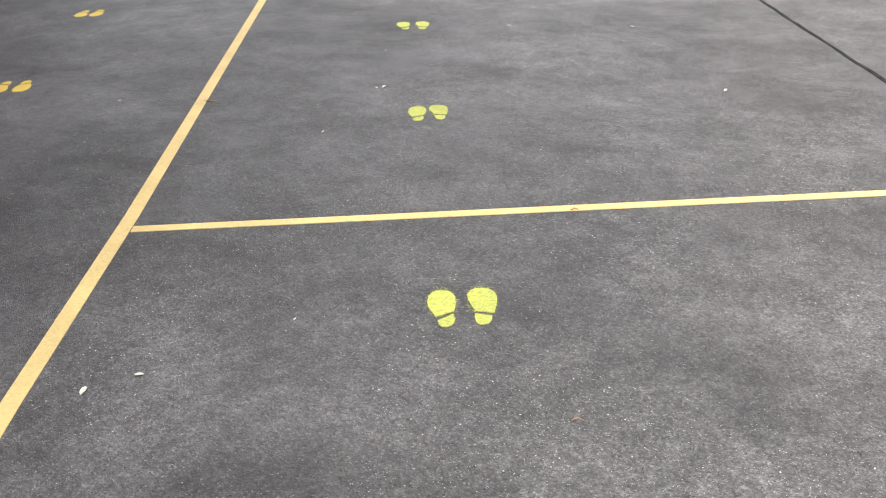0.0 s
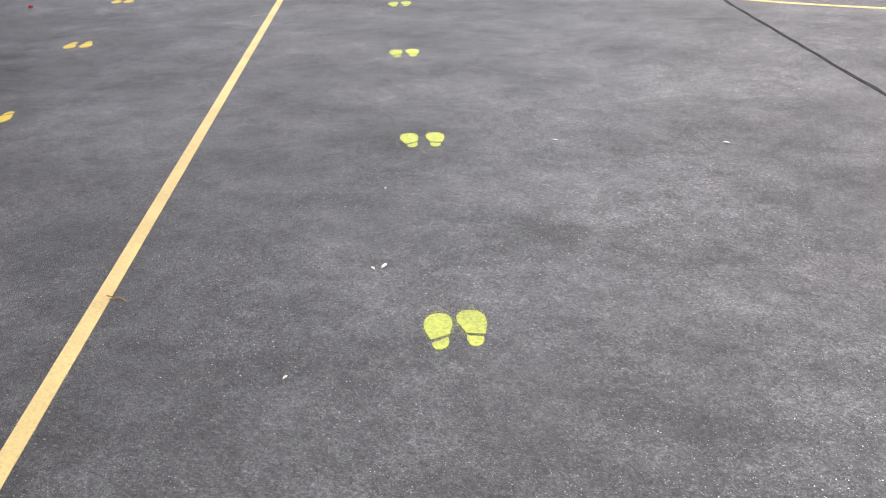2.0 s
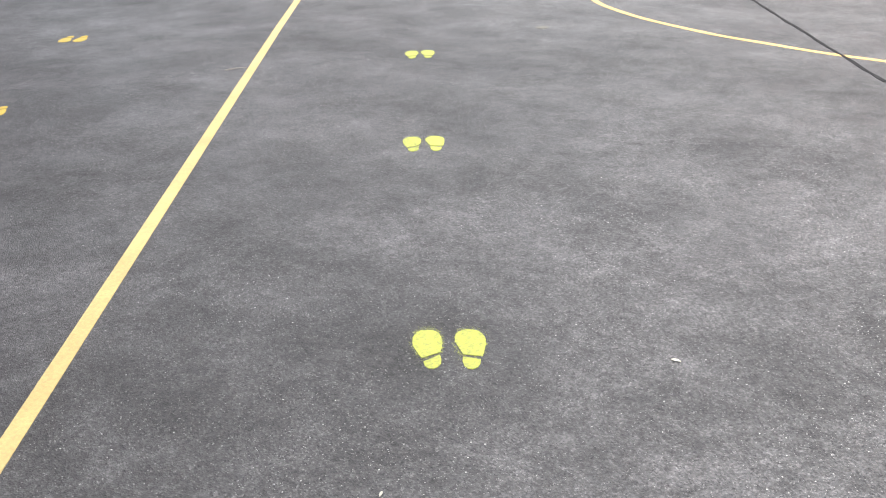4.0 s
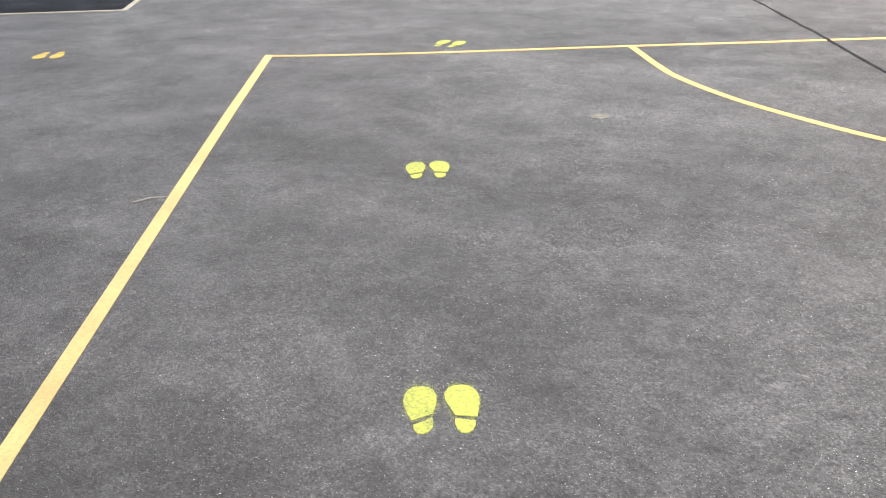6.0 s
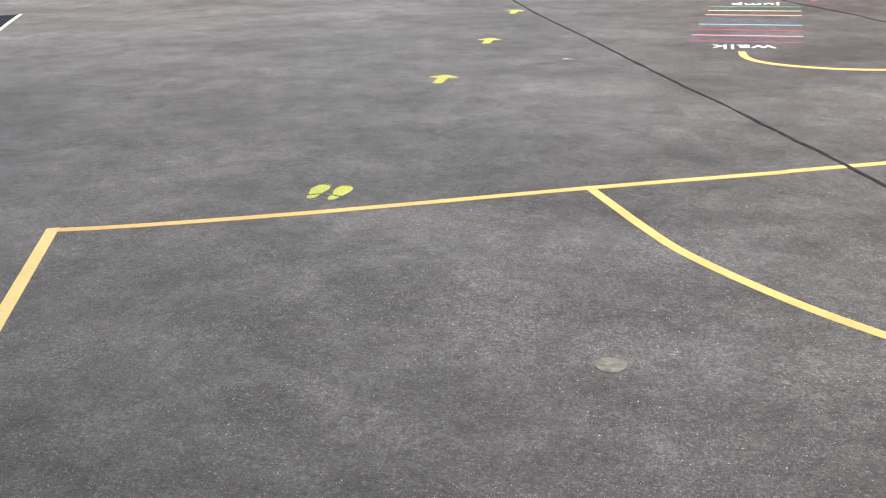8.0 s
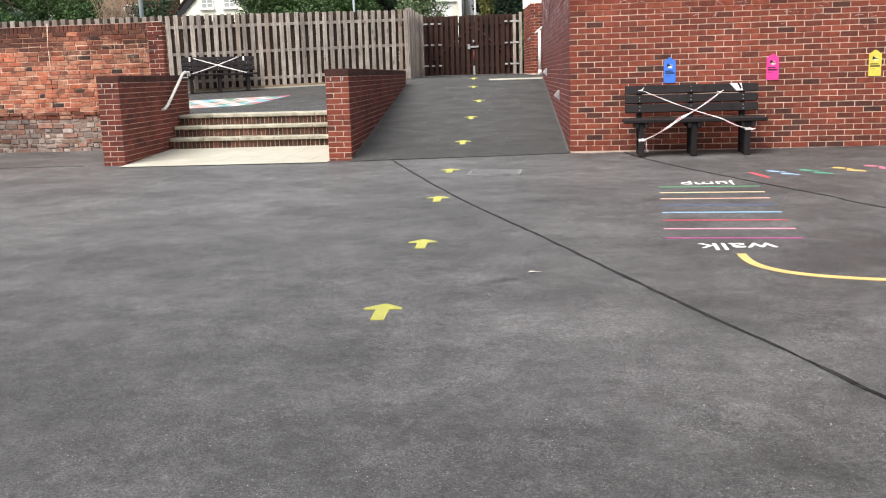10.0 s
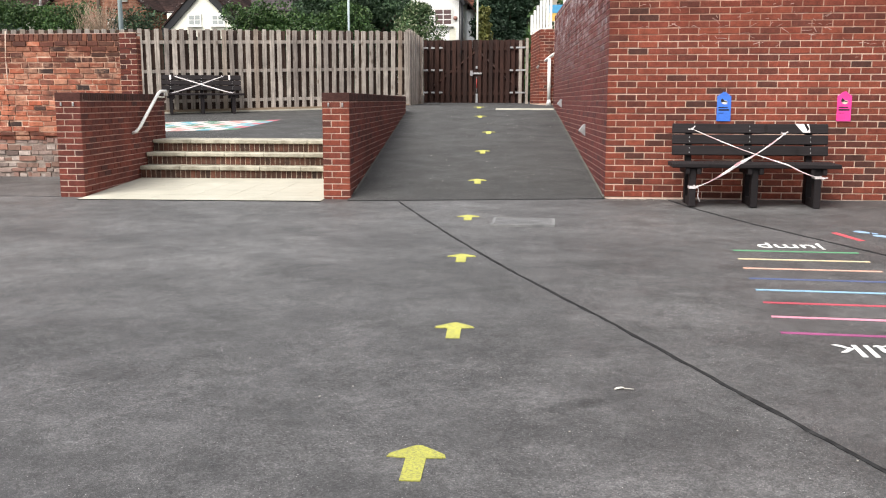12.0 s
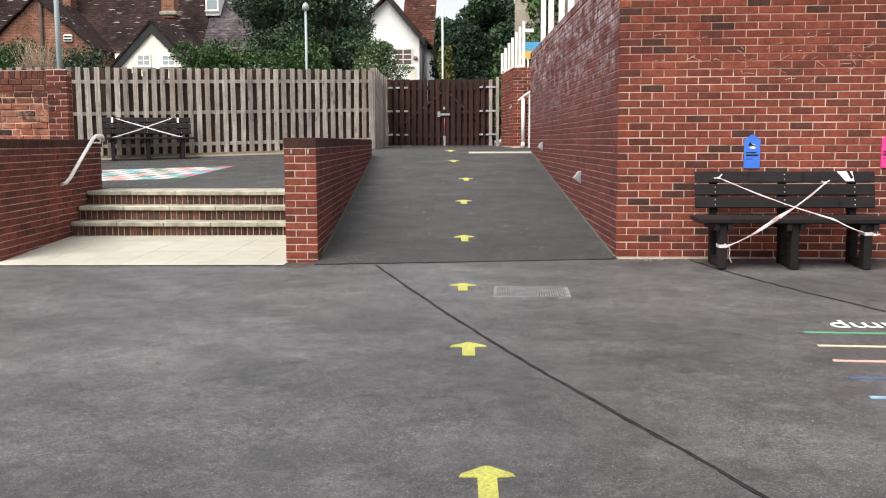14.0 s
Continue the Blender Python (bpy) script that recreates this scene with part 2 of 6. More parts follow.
M_FOOT = paint("spray_paint", (0.5, 0.535, 0.085), 0.61, tone=0.14, thin=0.26)
M_ARROW = paint("arrow_paint", (0.52, 0.51, 0.085), 0.57, thin=0.3)
M_FOOT_O = paint("orange_yellow_paint", (0.85, 0.61, 0.09), 0.66)
M_WHITE_LINE = paint("cream_paint", (0.62, 0.56, 0.44), 0.64)
RED_STOPS = [(0.0, (0.175, 0.044, 0.029)), (0.18, (0.24, 0.06, 0.037)), (0.34, (0.165, 0.046, 0.031)), (0.5, (0.262, 0.069, 0.041)), (0.64, (0.205, 0.055, 0.035)), (0.8, (0.145, 0.044, 0.031)), (0.92, (0.115, 0.038, 0.028)), (0.955, (0.085, 0.035, 0.027)), (1.0, (0.07, 0.032, 0.026))]
M_BRICK = brick_material("red_brick", RED_STOPS)
# dark red piers, and wall sides whose shade is put into the colour
M_BRICK_DARK = brick_material("plum_shaded_brick", [(0.0, (0.14, 0.039, 0.029)), (0.25, (0.2, 0.052, 0.036)), (0.45, (0.115, 0.035, 0.028)), (0.65, (0.18, 0.048, 0.034)), (0.85, (0.13, 0.038, 0.03)), (1.0, (0.075, 0.03, 0.026))], 0.45)
# salt bloom over a base colour darkened for the ramp side's shade
M_BRICK_SALT = brick_material("shaded_salt_stained_brick", [(0.0, (0.125, 0.0333, 0.0299)), (0.3, (0.157, 0.0412, 0.0356)), (0.5, (0.0997, 0.0304, 0.0299)), (0.75, (0.147, 0.0392, 0.0345)), (0.9, (0.112, 0.0343, 0.0322)), (1.0, (0.0665, 0.0274, 0.0287))], salts=True)
M_BRICK_OLD = brick_material("old_orange_brick", [(0.0, (0.38, 0.108, 0.06)), (0.25, (0.48, 0.165, 0.095)), (0.42, (0.3, 0.085, 0.054)), (0.56, (0.5, 0.24, 0.155)), (0.7, (0.42, 0.135, 0.078)), (0.8, (0.22, 0.08, 0.056)), (0.9, (0.33, 0.13, 0.085)), (0.93, (0.06, 0.038, 0.034)), (1.0, (0.045, 0.03, 0.028))], 0.5, smeared=True)
M_LIME = mottled("old_lime_mortar", (0.4, 0.21, 0.14), (0.7, 0.5, 0.38), 4.0, 120, 0.9, 0.5, smeared=True)
M_LIME_GREY = mottled("grey_lime_mortar", (0.13, 0.1, 0.085), (0.42, 0.35, 0.3), 5.0, 90, 0.9, 0.6)
M_MORTAR = mottled("mortar", (0.52, 0.37, 0.29), (0.76, 0.59, 0.48), 3.0, 140, 0.9, 0.4)
M_MORTAR_PINK = mottled("brick_dusted_mortar", (0.33, 0.13, 0.08), (0.52, 0.28, 0.19), 3.4, 120, 0.9, 0.5)
# weathered capping and beds; on wall sides its dark tone includes their shade
M_MORTAR_DARK = mottled("weathered_shaded_mortar", (0.26, 0.15, 0.12), (0.5, 0.35, 0.29), 3.0, 140, 0.9, 0.4)
M_MORTAR_END = mottled("pink_grey_mortar", (0.36, 0.25, 0.2), (0.62, 0.48, 0.4), 3.5, 120, 0.9, 0.4)
M_MORTAR_HEAD = mottled("red_head_mortar", (0.27, 0.13, 0.09), (0.56, 0.37, 0.28), 2.4, 120, 0.9, 0.4)
M_BRICK_STEP = brick_material("step_brick", [(0.0, (0.08, 0.045, 0.033)), (0.5, (0.14, 0.062, 0.043)), (0.85, (0.06, 0.038, 0.03)), (1.0, (0.19, 0.08, 0.053))], 0.6)
M_BRICK_GRIMY = brick_material("grimy_old_brick", [(0.0, (0.15, 0.05, 0.035)), (0.35, (0.24, 0.075, 0.046)), (0.55, (0.1, 0.042, 0.033)), (0.7, (0.36, 0.15, 0.09)), (0.82, (0.17, 0.06, 0.042)), (1.0, (0.06, 0.034, 0.03))], 0.55, smeared=True)
M_BRICK_SOOTY = brick_material("sooty_old_brick", [(0.0, (0.09, 0.042, 0.032)), (0.4, (0.15, 0.055, 0.038)), (0.7, (0.06, 0.034, 0.029)), (0.9, (0.26, 0.1, 0.06)), (1.0, (0.05, 0.03, 0.027))], 0.5)
M_BRICK_COPING = brick_material("grimy_coping_brick", [(0.0, (0.06, 0.027, 0.023)), (0.5, (0.09, 0.033, 0.026)), (1.0, (0.045, 0.025, 0.022))], 0.4)
# rear boards are the same grey timber; gap shade is put into this brown
M_BACK = timber("shaded_fence_back", [(0.0, (0.0438, 0.0264, 0.0204)), (0.6, (0.0688, 0.0408, 0.0312)), (1.0, (0.1, 0.066, 0.048))])
M_STONE = brick_material("rubble_stone", [(0.0, (0.22, 0.13, 0.1)), (0.2, (0.34, 0.26, 0.23)), (0.35, (0.24, 0.1, 0.07)), (0.5, (0.46, 0.38, 0.34)), (0.65, (0.34, 0.28, 0.25)), (0.78, (0.12, 0.085, 0.075)), (0.88, (0.38, 0.2, 0.15)), (1.0, (0.3, 0.15, 0.11))], 0.5)
M_SLAB = mottled("buff_slab", (0.36, 0.345, 0.285), (0.46, 0.44, 0.37), 1.6, 110, 0.8, 0.25)
M_SLAB_JOINT = mottled("sandy_joint", (0.32, 0.305, 0.25), (0.45, 0.43, 0.36), 3.0, 140, 0.9, 0.4)
M_STEP_JOINT = mottled("stained_step_mortar", (0.2, 0.16, 0.12), (0.68, 0.6, 0.48), 4.5, 90, 0.9, 0.4)
M_NOSING = mottled("stained_buff_slab", (0.2, 0.185, 0.14), (0.52, 0.49, 0.4), 4.5, 60, 0.8, 0.35)
M_PALE = timber("weathered_timber", [(0.0, (0.252, 0.215, 0.19)), (0.3, (0.368, 0.323, 0.286)), (0.6, (0.441, 0.39, 0.343)), (0.82, (0.525, 0.467, 0.409)), (0.93, (0.357, 0.287, 0.231)), (1.0, (0.346, 0.236, 0.159))], low=0.42)
M_GRAVEL_BOARD = timber("tan_gravel_board", [(0.0, (0.25, 0.19, 0.135)), (1.0, (0.33, 0.26, 0.19))], (2.2, 2.2, 60))
M_GATE = timber("brown_stained_timber", [(0.0, (0.03, 0.014, 0.011)), (0.6, (0.048, 0.02, 0.014)), (1.0, (0.025, 0.013, 0.011))])
M_BENCH = timber("brown_recycled_board", [(0.0, (0.014, 0.0115, 0.0125)), (1.0, (0.024, 0.0195, 0.021))], (3, 60, 60), 0.65, 0.2)
M_STEEL = mottled("galvanised_steel", (0.4, 0.41, 0.42), (0.55, 0.56, 0.57), 6.0, 60, 0.5, 0.1, 0.7)
M_GRATE = mottled("worn_cast_grating", (0.13, 0.13, 0.133), (0.25, 0.25, 0.254), 9.0, 60, 0.65, 0.2, 0.3)
M_POLE = mottled("grey_green_paint", (0.3, 0.37, 0.38), (0.38, 0.45, 0.46), 2.0, 60, 0.5, 0.1)
M_WHITE = mottled("white_gloss_paint", (0.72, 0.72, 0.69), (0.82, 0.82, 0.8), 2.0, 40, 0.45, 0.1)
M_RENDER = mottled("white_render", (0.86, 0.86, 0.84), (0.9, 0.9, 0.88), 0.6, 20, 0.9, 0.1)
M_CREAM = mottled("cream_render", (0.8, 0.78, 0.66), (0.87, 0.86, 0.75), 0.6, 20, 0.9, 0.2)
M_BLACK = mottled("black_paint", (0.006, 0.006, 0.008), (0.014, 0.014, 0.017), 2.0, 40, 0.5, 0.1)
M_TILE = tiles_far("brown_roof_tiles", (0.021, 0.014, 0.014), (0.044, 0.026, 0.023), spots=1.5, lichen=0.022)
M_SLATE = tiles_far("grey_roof_slates", (0.065, 0.055, 0.061), (0.11, 0.09, 0.098), 0.15, spots=1.6)
M_TILE_RED = tiles_far("red_roof_tiles", (0.05, 0.023, 0.018), (0.1, 0.042, 0.029), spots=1.7, lichen=0.03)
M_HOUSE_BRICK = far_brick("far_orange_brick", (0.15, 0.062, 0.042), (0.27, 0.12, 0.075))
M_GLASS = Nodes("window_glass", 0.08).done((0.03, 0.035, 0.04))
# pale base colours put the reflected sky into the far panes
M_GLASS_SKY = Nodes("sky_toned_glass", 0.15).done((0.36, 0.39, 0.38))
M_GLASS_PALE = Nodes("pale_window_glass", 0.1).done((0.3, 0.36, 0.37))
M_LEAF = foliage("leaf", [(0.0, (0.0163, 0.0375, 0.0192)), (0.65, (0.0325, 0.065, 0.0288)), (0.92, (0.0562, 0.1, 0.0456)), (1.0, (0.106, 0.163, 0.078))])
M_LEAF_LIGHT = foliage("hedge_leaf", [(0.0, (0.02, 0.05, 0.013)), (0.6, (0.04, 0.09, 0.022)), (1.0, (0.1, 0.16, 0.05))])
M_LEAF_DARK = foliage("conifer_leaf", [(0.0, (0.014, 0.034, 0.02)), (1.0, (0.036, 0.07, 0.038))])
M_BARK = mottled("bark", (0.05, 0.035, 0.025), (0.1, 0.075, 0.055), 4.0, 30, 0.9, 0.5)
M_TWIG = mottled("bare_twig", (0.22, 0.16, 0.11), (0.4, 0.3, 0.22), 4.0, 30, 0.9, 0.3)


def plain(name, colour, rough=0.5):
    """A printed or painted colour with a little unevenness."""
    return mottled(name, tuple(c * 0.9 for c in colour), tuple(min(1, c * 1.08) for c in colour), 8.0, 90, rough, 0.1)


# ---- building helpers ----
def mesh_of(bm, name, material):
    me = bpy.data.meshes.new(name)
    bm.normal_update()
    bm.to_mesh(me)
    bm.free()
    me.materials.append(material)
    return me


def part(name, bm, material, parent=None, label="", kind=""):
    ob = new(name, mesh_of(bm, name, material))
    if parent:
        ob.parent = parent
        ob.matrix_parent_inverse = parent.matrix_world.inverted()
    return tagged(ob, label, kind=kind)


def thing(name, at, label, category, group="", turn=0.0):
    ob = new(name)
    ob.empty_display_size = 0.1
    ob.matrix_world = pose(*at, 0, 0, turn)
    return tagged(ob, label, category, group)


def structure(name, bm, material, label, category=""):
    return tagged(part(name, bm, material), label, category, kind="structure")


def add_box(bm, lo, hi, m=None, bevel=0.0):
    """A box between two corners, turned by m."""
    c, s = [(a + b) / 2 for a, b in zip(lo, hi)], [abs(b - a) for a, b in zip(lo, hi)]
    made = bmesh.ops.create_cube(bm, size=1.0)["verts"]
    bmesh.ops.scale(bm, vec=s, verts=made)
    bmesh.ops.translate(bm, vec=c, verts=made)
    if m is not None:
        bmesh.ops.transform(bm, matrix=m, verts=made)
    if bevel:
        edges = list({e for v in made for e in v.link_edges})
        bmesh.ops.bevel(bm, geom=edges, offset=bevel, segments=1, affect="EDGES")
    return bm


def box(lo, hi, m=None, bevel=0.0):
    return add_box(bmesh.new(), lo, hi, m, bevel)


def add_prism(bm, outline, z_low, z_high):
    """An upright prism over a flat outline; the heights may be functions of x and y."""
    low = [bm.verts.new((x, y, z_low(x, y) if callable(z_low) else z_low)) for x, y in outline]
    high = [bm.verts.new((x, y, z_high(x, y) if callable(z_high) else z_high)) for x, y in outline]
    n = len(outline)
    bm.faces.new(high)
    bm.faces.new(low[::-1])
    for i in range(n):
        j = (i + 1) % n
        bm.faces.new((low[i], low[j], high[j], high[i]))
    return bm


def prism(outline, z_low, z_high):
    return add_prism(bmesh.new(), outline, z_low, z_high)


def on_ground(lift):
    return lambda x, y: gz(x, y) + lift


def ribbon(bm, points, width, low, high, ragged=0.0):
    """A strip along a line, lying on the ground; ragged lets its edges wander."""
    pts = [Vector(p) for p in points]
    left, right = [], []
    for i, p in enumerate(pts):
        d = (pts[min(i + 1, len(pts) - 1)] - pts[max(i - 1, 0)]).normalized()
        n = Vector((-d.y, d.x)) * width / 2
        left.append(p + n * (1 + ragged * noise.noise((p.x * 7, p.y * 7, 3.0))))
        right.append(p - n * (1 + ragged * noise.noise((p.x * 7, p.y * 7, 9.0))))
    rows = []
    for a, b in zip(left, right):
        rows.append([bm.verts.new((p.x, p.y, f(p.x, p.y))) for f in (low, high) for p in (a, b)])
    for r, s in zip(rows, rows[1:]):
        bm.faces.new((r[2], r[3], s[3], s[2]))
        bm.faces.new((r[0], r[2], s[2], s[0]))
        bm.faces.new((r[3], r[1], s[1], s[3]))
    for r in (rows[0], rows[-1]):
        bm.faces.new((r[0], r[1], r[3], r[2]))
    bmesh.ops.recalc_face_normals(bm, faces=bm.faces)
    return bm


def tube(points, radius, sides=10):
    """A round bar along a bent line."""
    bm = bmesh.new()
    pts = [Vector(p) for p in points]
    rings = []
    for i, p in enumerate(pts):
        d = (pts[min(i + 1, len(pts) - 1)] - pts[max(i - 1, 0)]).normalized()
        q = d.to_track_quat("Z", "Y")
        r = radius[i] if isinstance(radius, (list, tuple)) else radius
        rings.append([bm.verts.new(p + q @ Vector((r * math.cos(a), r * math.sin(a), 0))) for a in (2 * math.pi * k / sides for k in range(sides))])
    for a, b in zip(rings, rings[1:]):
        for k in range(sides):
            bm.faces.new((a[k], a[(k + 1) % sides], b[(k + 1) % sides], b[k]))
    bm.faces.new(rings[0][::-1])
    bm.faces.new(rings[-1])
    for f in bm.faces:
        f.smooth = True
    return bm


def smooth_line(points, steps=8):
    """A curve through the given points."""
    out, p = [], [Vector(q) for q in points]
    for i in range(len(p) - 1):
        a, b, c, d = p[max(i - 1, 0)], p[i], p[i + 1], p[min(i + 2, len(p) - 1)]
        for k in range(steps):
            t = k / steps
            out.append(0.5 * (2 * b + (c - a) * t + (2 * a - 5 * b + 4 * c - d) * t * t + (3 * b - a - 3 * c + d) * t ** 3))
    return out + [p[-1]]


# ---- plan ----
def side_x(y):
    """The brick face along the ramp's right edge."""
    return -3.56 - 0.0625 * (y - 23.34)


def mid_x(y):
    """The ramp face of the low wall between steps and ramp."""
    return -6.58 - 0.086 * (y - 23.12)


def left_x(y):
    """The step face of the low wall left of the steps."""
    return -9.95 - 0.1 * (y - 23.15)


FRONT_Y = 23.34
WALL_TOP = 1.555
COURSE = 0.075

# ---- ground ----
def land(x, y):
    cx = max(-25.0, min(25.0, x))
    if y > 39:
        return 1.38
    return gz(cx, max(-25.0, min(25.7, y)))


xs = [-400, -80, -25, -12, 0, 12, 25, 80, 400]
ys = [-400, -80, -25, -10, 0, 8, 16, 22, 25.7, 38.4, 40, 60, 120, 600]
bm = bmesh.new()
grid = [[bm.verts.new((x, y, land(x, y))) for x in xs] for y in ys]
for a, b in zip(grid, grid[1:]):
    for i in range(len(xs) - 1):
        bm.faces.new((a[i], a[i + 1], b[i + 1], b[i]))
structure("ground", bm, M_ASPHALT, "worn grey asphalt playground with pale stone chips", "ground")

bm = bmesh.new()
ends = [(y, mid_x(y) - 0.02, side_x(y) + 0.02) for y in (23.6, 26, 30, 32.4)] + [(32.401, -8.2, side_x(32.4) + 0.02), (33.6, -8.2, -4.15), (33.601, -8.2, -2.6), (40.5, -8.2, -2.6)]
foot = [(mid_x(23.0) - 0.02, 22.98), (side_x(23.33) + 0.02, 23.32)]
rows = [[bm.verts.new((x, y, gz(x, y) + 0.003 + d)) for d in (-0.5, 0.0) for x, y in foot]]
rows += [[bm.verts.new((x, y, rz(y) + d)) for d in (-0.5, 0.0) for x in (l, r)] for y, l, r in ends]
for r, s in zip(rows, rows[1:]):
    bm.faces.new((r[2], r[3], s[3], s[2]))
    bm.faces.new((r[0], r[2], s[2], s[0]))
    bm.faces.new((r[3], r[1], s[1], s[3]))
bm.faces.new((rows[0][0], rows[0][1], rows[0][3], rows[0][2]))
structure("ramp", bm, M_RAMP, "dark grey asphalt ramp between brick walls", "ramp")

outline = [(-32, 25.5), (-10.35, 25.5), (-10.35, 26.06), (mid_x(26.06) - 0.3, 26.06), (mid_x(32.3) - 0.3, 32.3), (-7.9, 32.6), (-7.9, 40.5), (-32, 40.5)]
structure("terrace", prism(outline, 0.2, lambda x, y: tz(y)), M_RAMP, "raised asphalt terrace at the top of the steps", "terrace")

# dark repainted rectangle with its pale border
E1 = Vector((-0.499, 0.867))
E2 = Vector((0.905, 0.425))
C0 = Vector((-8.1, 13.29))
dark = [C0, C0 + E1 * 7.0, C0 + E1 * 7.0 - E2 * 5.5, C0 - E2 * 5.5]
structure("painted_court", prism([(p.x, p.y) for p in dark], on_ground(-0.02), on_ground(0.004)), M_DARK, "blue-black repainted asphalt rectangle", "painted court")
bm = bmesh.new()
ribbon(bm, [C0 - E2 * 5.5, C0 + E2 * 0.03], 0.048, on_ground(-0.01), on_ground(0.007))
ribbon(bm, [C0 + E1 * 0.03, C0 + E1 * 7.0], 0.052, on_ground(-0.01), on_ground(0.0065))
structure("court_border", bm, M_WHITE_LINE, "cream painted border line on asphalt", "painted line")

# seams of tar
def seam(points, width, label, lift=0.0035):
    line = smooth_line(points, 24)
    line = [p + Vector((noise.noise((p.x * 3, p.y * 3, 1.0)), noise.noise((p.x * 3, p.y * 3, 7.0)))) * 0.008 for p in line]
    structure("asphalt_seam", ribbon(bmesh.new(), line, width, on_ground(-0.01), on_ground(lift), 0.9), M_TAR, label, "seam")


seam([(-5.97, 22.96), (-4.98, 20.42), (-4.37, 19.0), (-3.92, 18.04), (-3.6, 17.33), (-3.335, 16.72), (-2.95, 15.87), (-2.72, 15.37), (-2.45, 14.8), (-2.17, 14.16), (-1.94, 13.65), (-0.79, 10.97), (0.27, 8.62), (1.41, 6.08), (2.3, 4.1), (3.6, 1.2)], 0.023, "dark tar seam across the asphalt")
seam([(-2.83, 23.25), (-2.61, 22.55), (-2.285, 21.75), (-1.84, 20.8), (-1.48, 20.08), (-1.12, 19.38), (-0.9, 18.87), (0.6, 16.2), (2.4, 12.6)], 0.03, "thin dark tar seam across the asphalt")
seam([(-6.58, 22.975), (-6.0, 23.04), (-5.0, 23.15), (-3.58, 23.31)], 0.022, "dark joint at the foot of the ramp", 0.008)
seam([(-15.5, 22.9), (-11.9, 23.14), (-10.3, 23.18)], 0.025, "dark joint in the asphalt beside the wall")

# ---- painted lines ----
def line_thing(points, width, label, material=M_LINE, lift=0.0025, group="court lines"):
    ob = part("painted_line", ribbon(bmesh.new(), points, width, on_ground(-0.01), on_ground(lift)), material)
    return tagged(ob, label, "painted line", group)


TEE = Vector((-1.2, 3.24))
W = Vector((0.894, 0.446)).normalized()
LONG = [(1.755, -2.7), (-0.722, 2.235), (-1.25, 3.335), (-4.882, 10.585), (-5.578, 12.0)]
line_thing(LONG, 0.058, "long yellow painted line on asphalt")
line_thing([TEE + W * 0.03, TEE + W * 9.0], 0.05, "yellow painted cross line on asphalt", lift=0.003)
END = [(-5.54, 11.98), (-5.2, 12.1), (-4.4, 12.44), (-3.19, 13.02), (-2.3, 13.42), (-1.83, 13.645), (2.0, 15.4), (5.5, 17.0)]
line_thing(smooth_line(END, 3), 0.05, "orange-yellow painted end line on asphalt", M_LINE_WARM, lift=0.003)
ARC = [(-3.18, 13.0), (-3.03, 12.74), (-2.89, 12.5), (-2.71, 12.225), (-2.41, 11.9), (-2.12, 11.65), (-1.64, 11.32), (-1.28, 11.14), (-0.75, 10.9), (0.02, 10.7), (0.9, 10.62), (1.8, 10.72), (2.6, 11.05)]
line_thing(smooth_line(ARC), 0.05, "curved orange-yellow painted arc on asphalt", M_LINE_WARM, lift=0.002)
CURVE = [(-2.37, 17.08), (-2.35, 16.84), (-2.27, 16.65), (-2.11, 16.5), (-1.86, 16.39), (-1.56, 16.33), (-1.08, 16.37), (-0.58, 16.57)]
line_thing(smooth_line(CURVE), 0.064, "curved orange-yellow painted line beside the word walk", M_LINE_WARM, lift=0.003, group="game markings")

# the jumping ladder of coloured lines
LADDER = [(0.1, 0.32, 0.16), (0.66, 0.54, 0.34), (0.66, 0.38, 0.29), (0.07, 0.1, 0.22), (0.24, 0.43, 0.6), (0.45, 0.06, 0.09), (0.66, 0.27, 0.36), (0.3, 0.06, 0.18)]
LADDER_NAMES = ["green", "tan", "salmon", "dark blue", "light blue", "red", "pink", "purple"]
for k, (c, said) in enumerate(zip(LADDER, LADDER_NAMES)):
    t = k / 7
    a, b = Vector((-2.65 - 0.19 * t, 20.18 - 2.53 * t)), Vector((-1.655 - 0.17 * t, 20.13 - 2.54 * t))
    line_thing([a, b], 0.042, f"{said} painted ladder line on asphalt", paint(f"{said.replace(' ', '_')}_paint", c, 0.6), group="ladder lines")


def lettering(word, x_right, y_low, width, height, material):
    cu = bpy.data.curves.new(word, "FONT")
    cu.body, cu.size, cu.extrude, cu.offset = word, 1.0, 0.002, 0.001
    tmp = bpy.data.objects.new(word, cu)
    scene.collection.objects.link(tmp)
    me = bpy.data.meshes.new_from_object(tmp.evaluated_get(bpy.context.evaluated_depsgraph_get()))
    bpy.data.objects.remove(tmp)
    bpy.data.curves.remove(cu)
    co = np.array([v.co for v in me.vertices])
    lo, hi = co.min(0), co.max(0)
    for v in me.vertices:
        x = x_right - (v.co.x - lo[0]) / (hi[0] - lo[0]) * width
        y = y_low + height - (v.co.y - lo[1]) / (hi[1] - lo[1]) * height
        v.co = (x, y, gz(x, y) + 0.004 + v.co.z)
    me.materials.clear()
    me.materials.append(material)
    return tagged(new("painted_word", me), f"white painted word {word} on asphalt", "lettering", "game markings")


M_LETTER = paint("letter_paint", (0.8, 0.8, 0.78), 0.68)
lettering("walk", -2.075, 17.2, 0.55, 0.22, M_LETTER)
lettering("jump", -1.86, 20.25, 0.55, 0.28, M_LETTER)


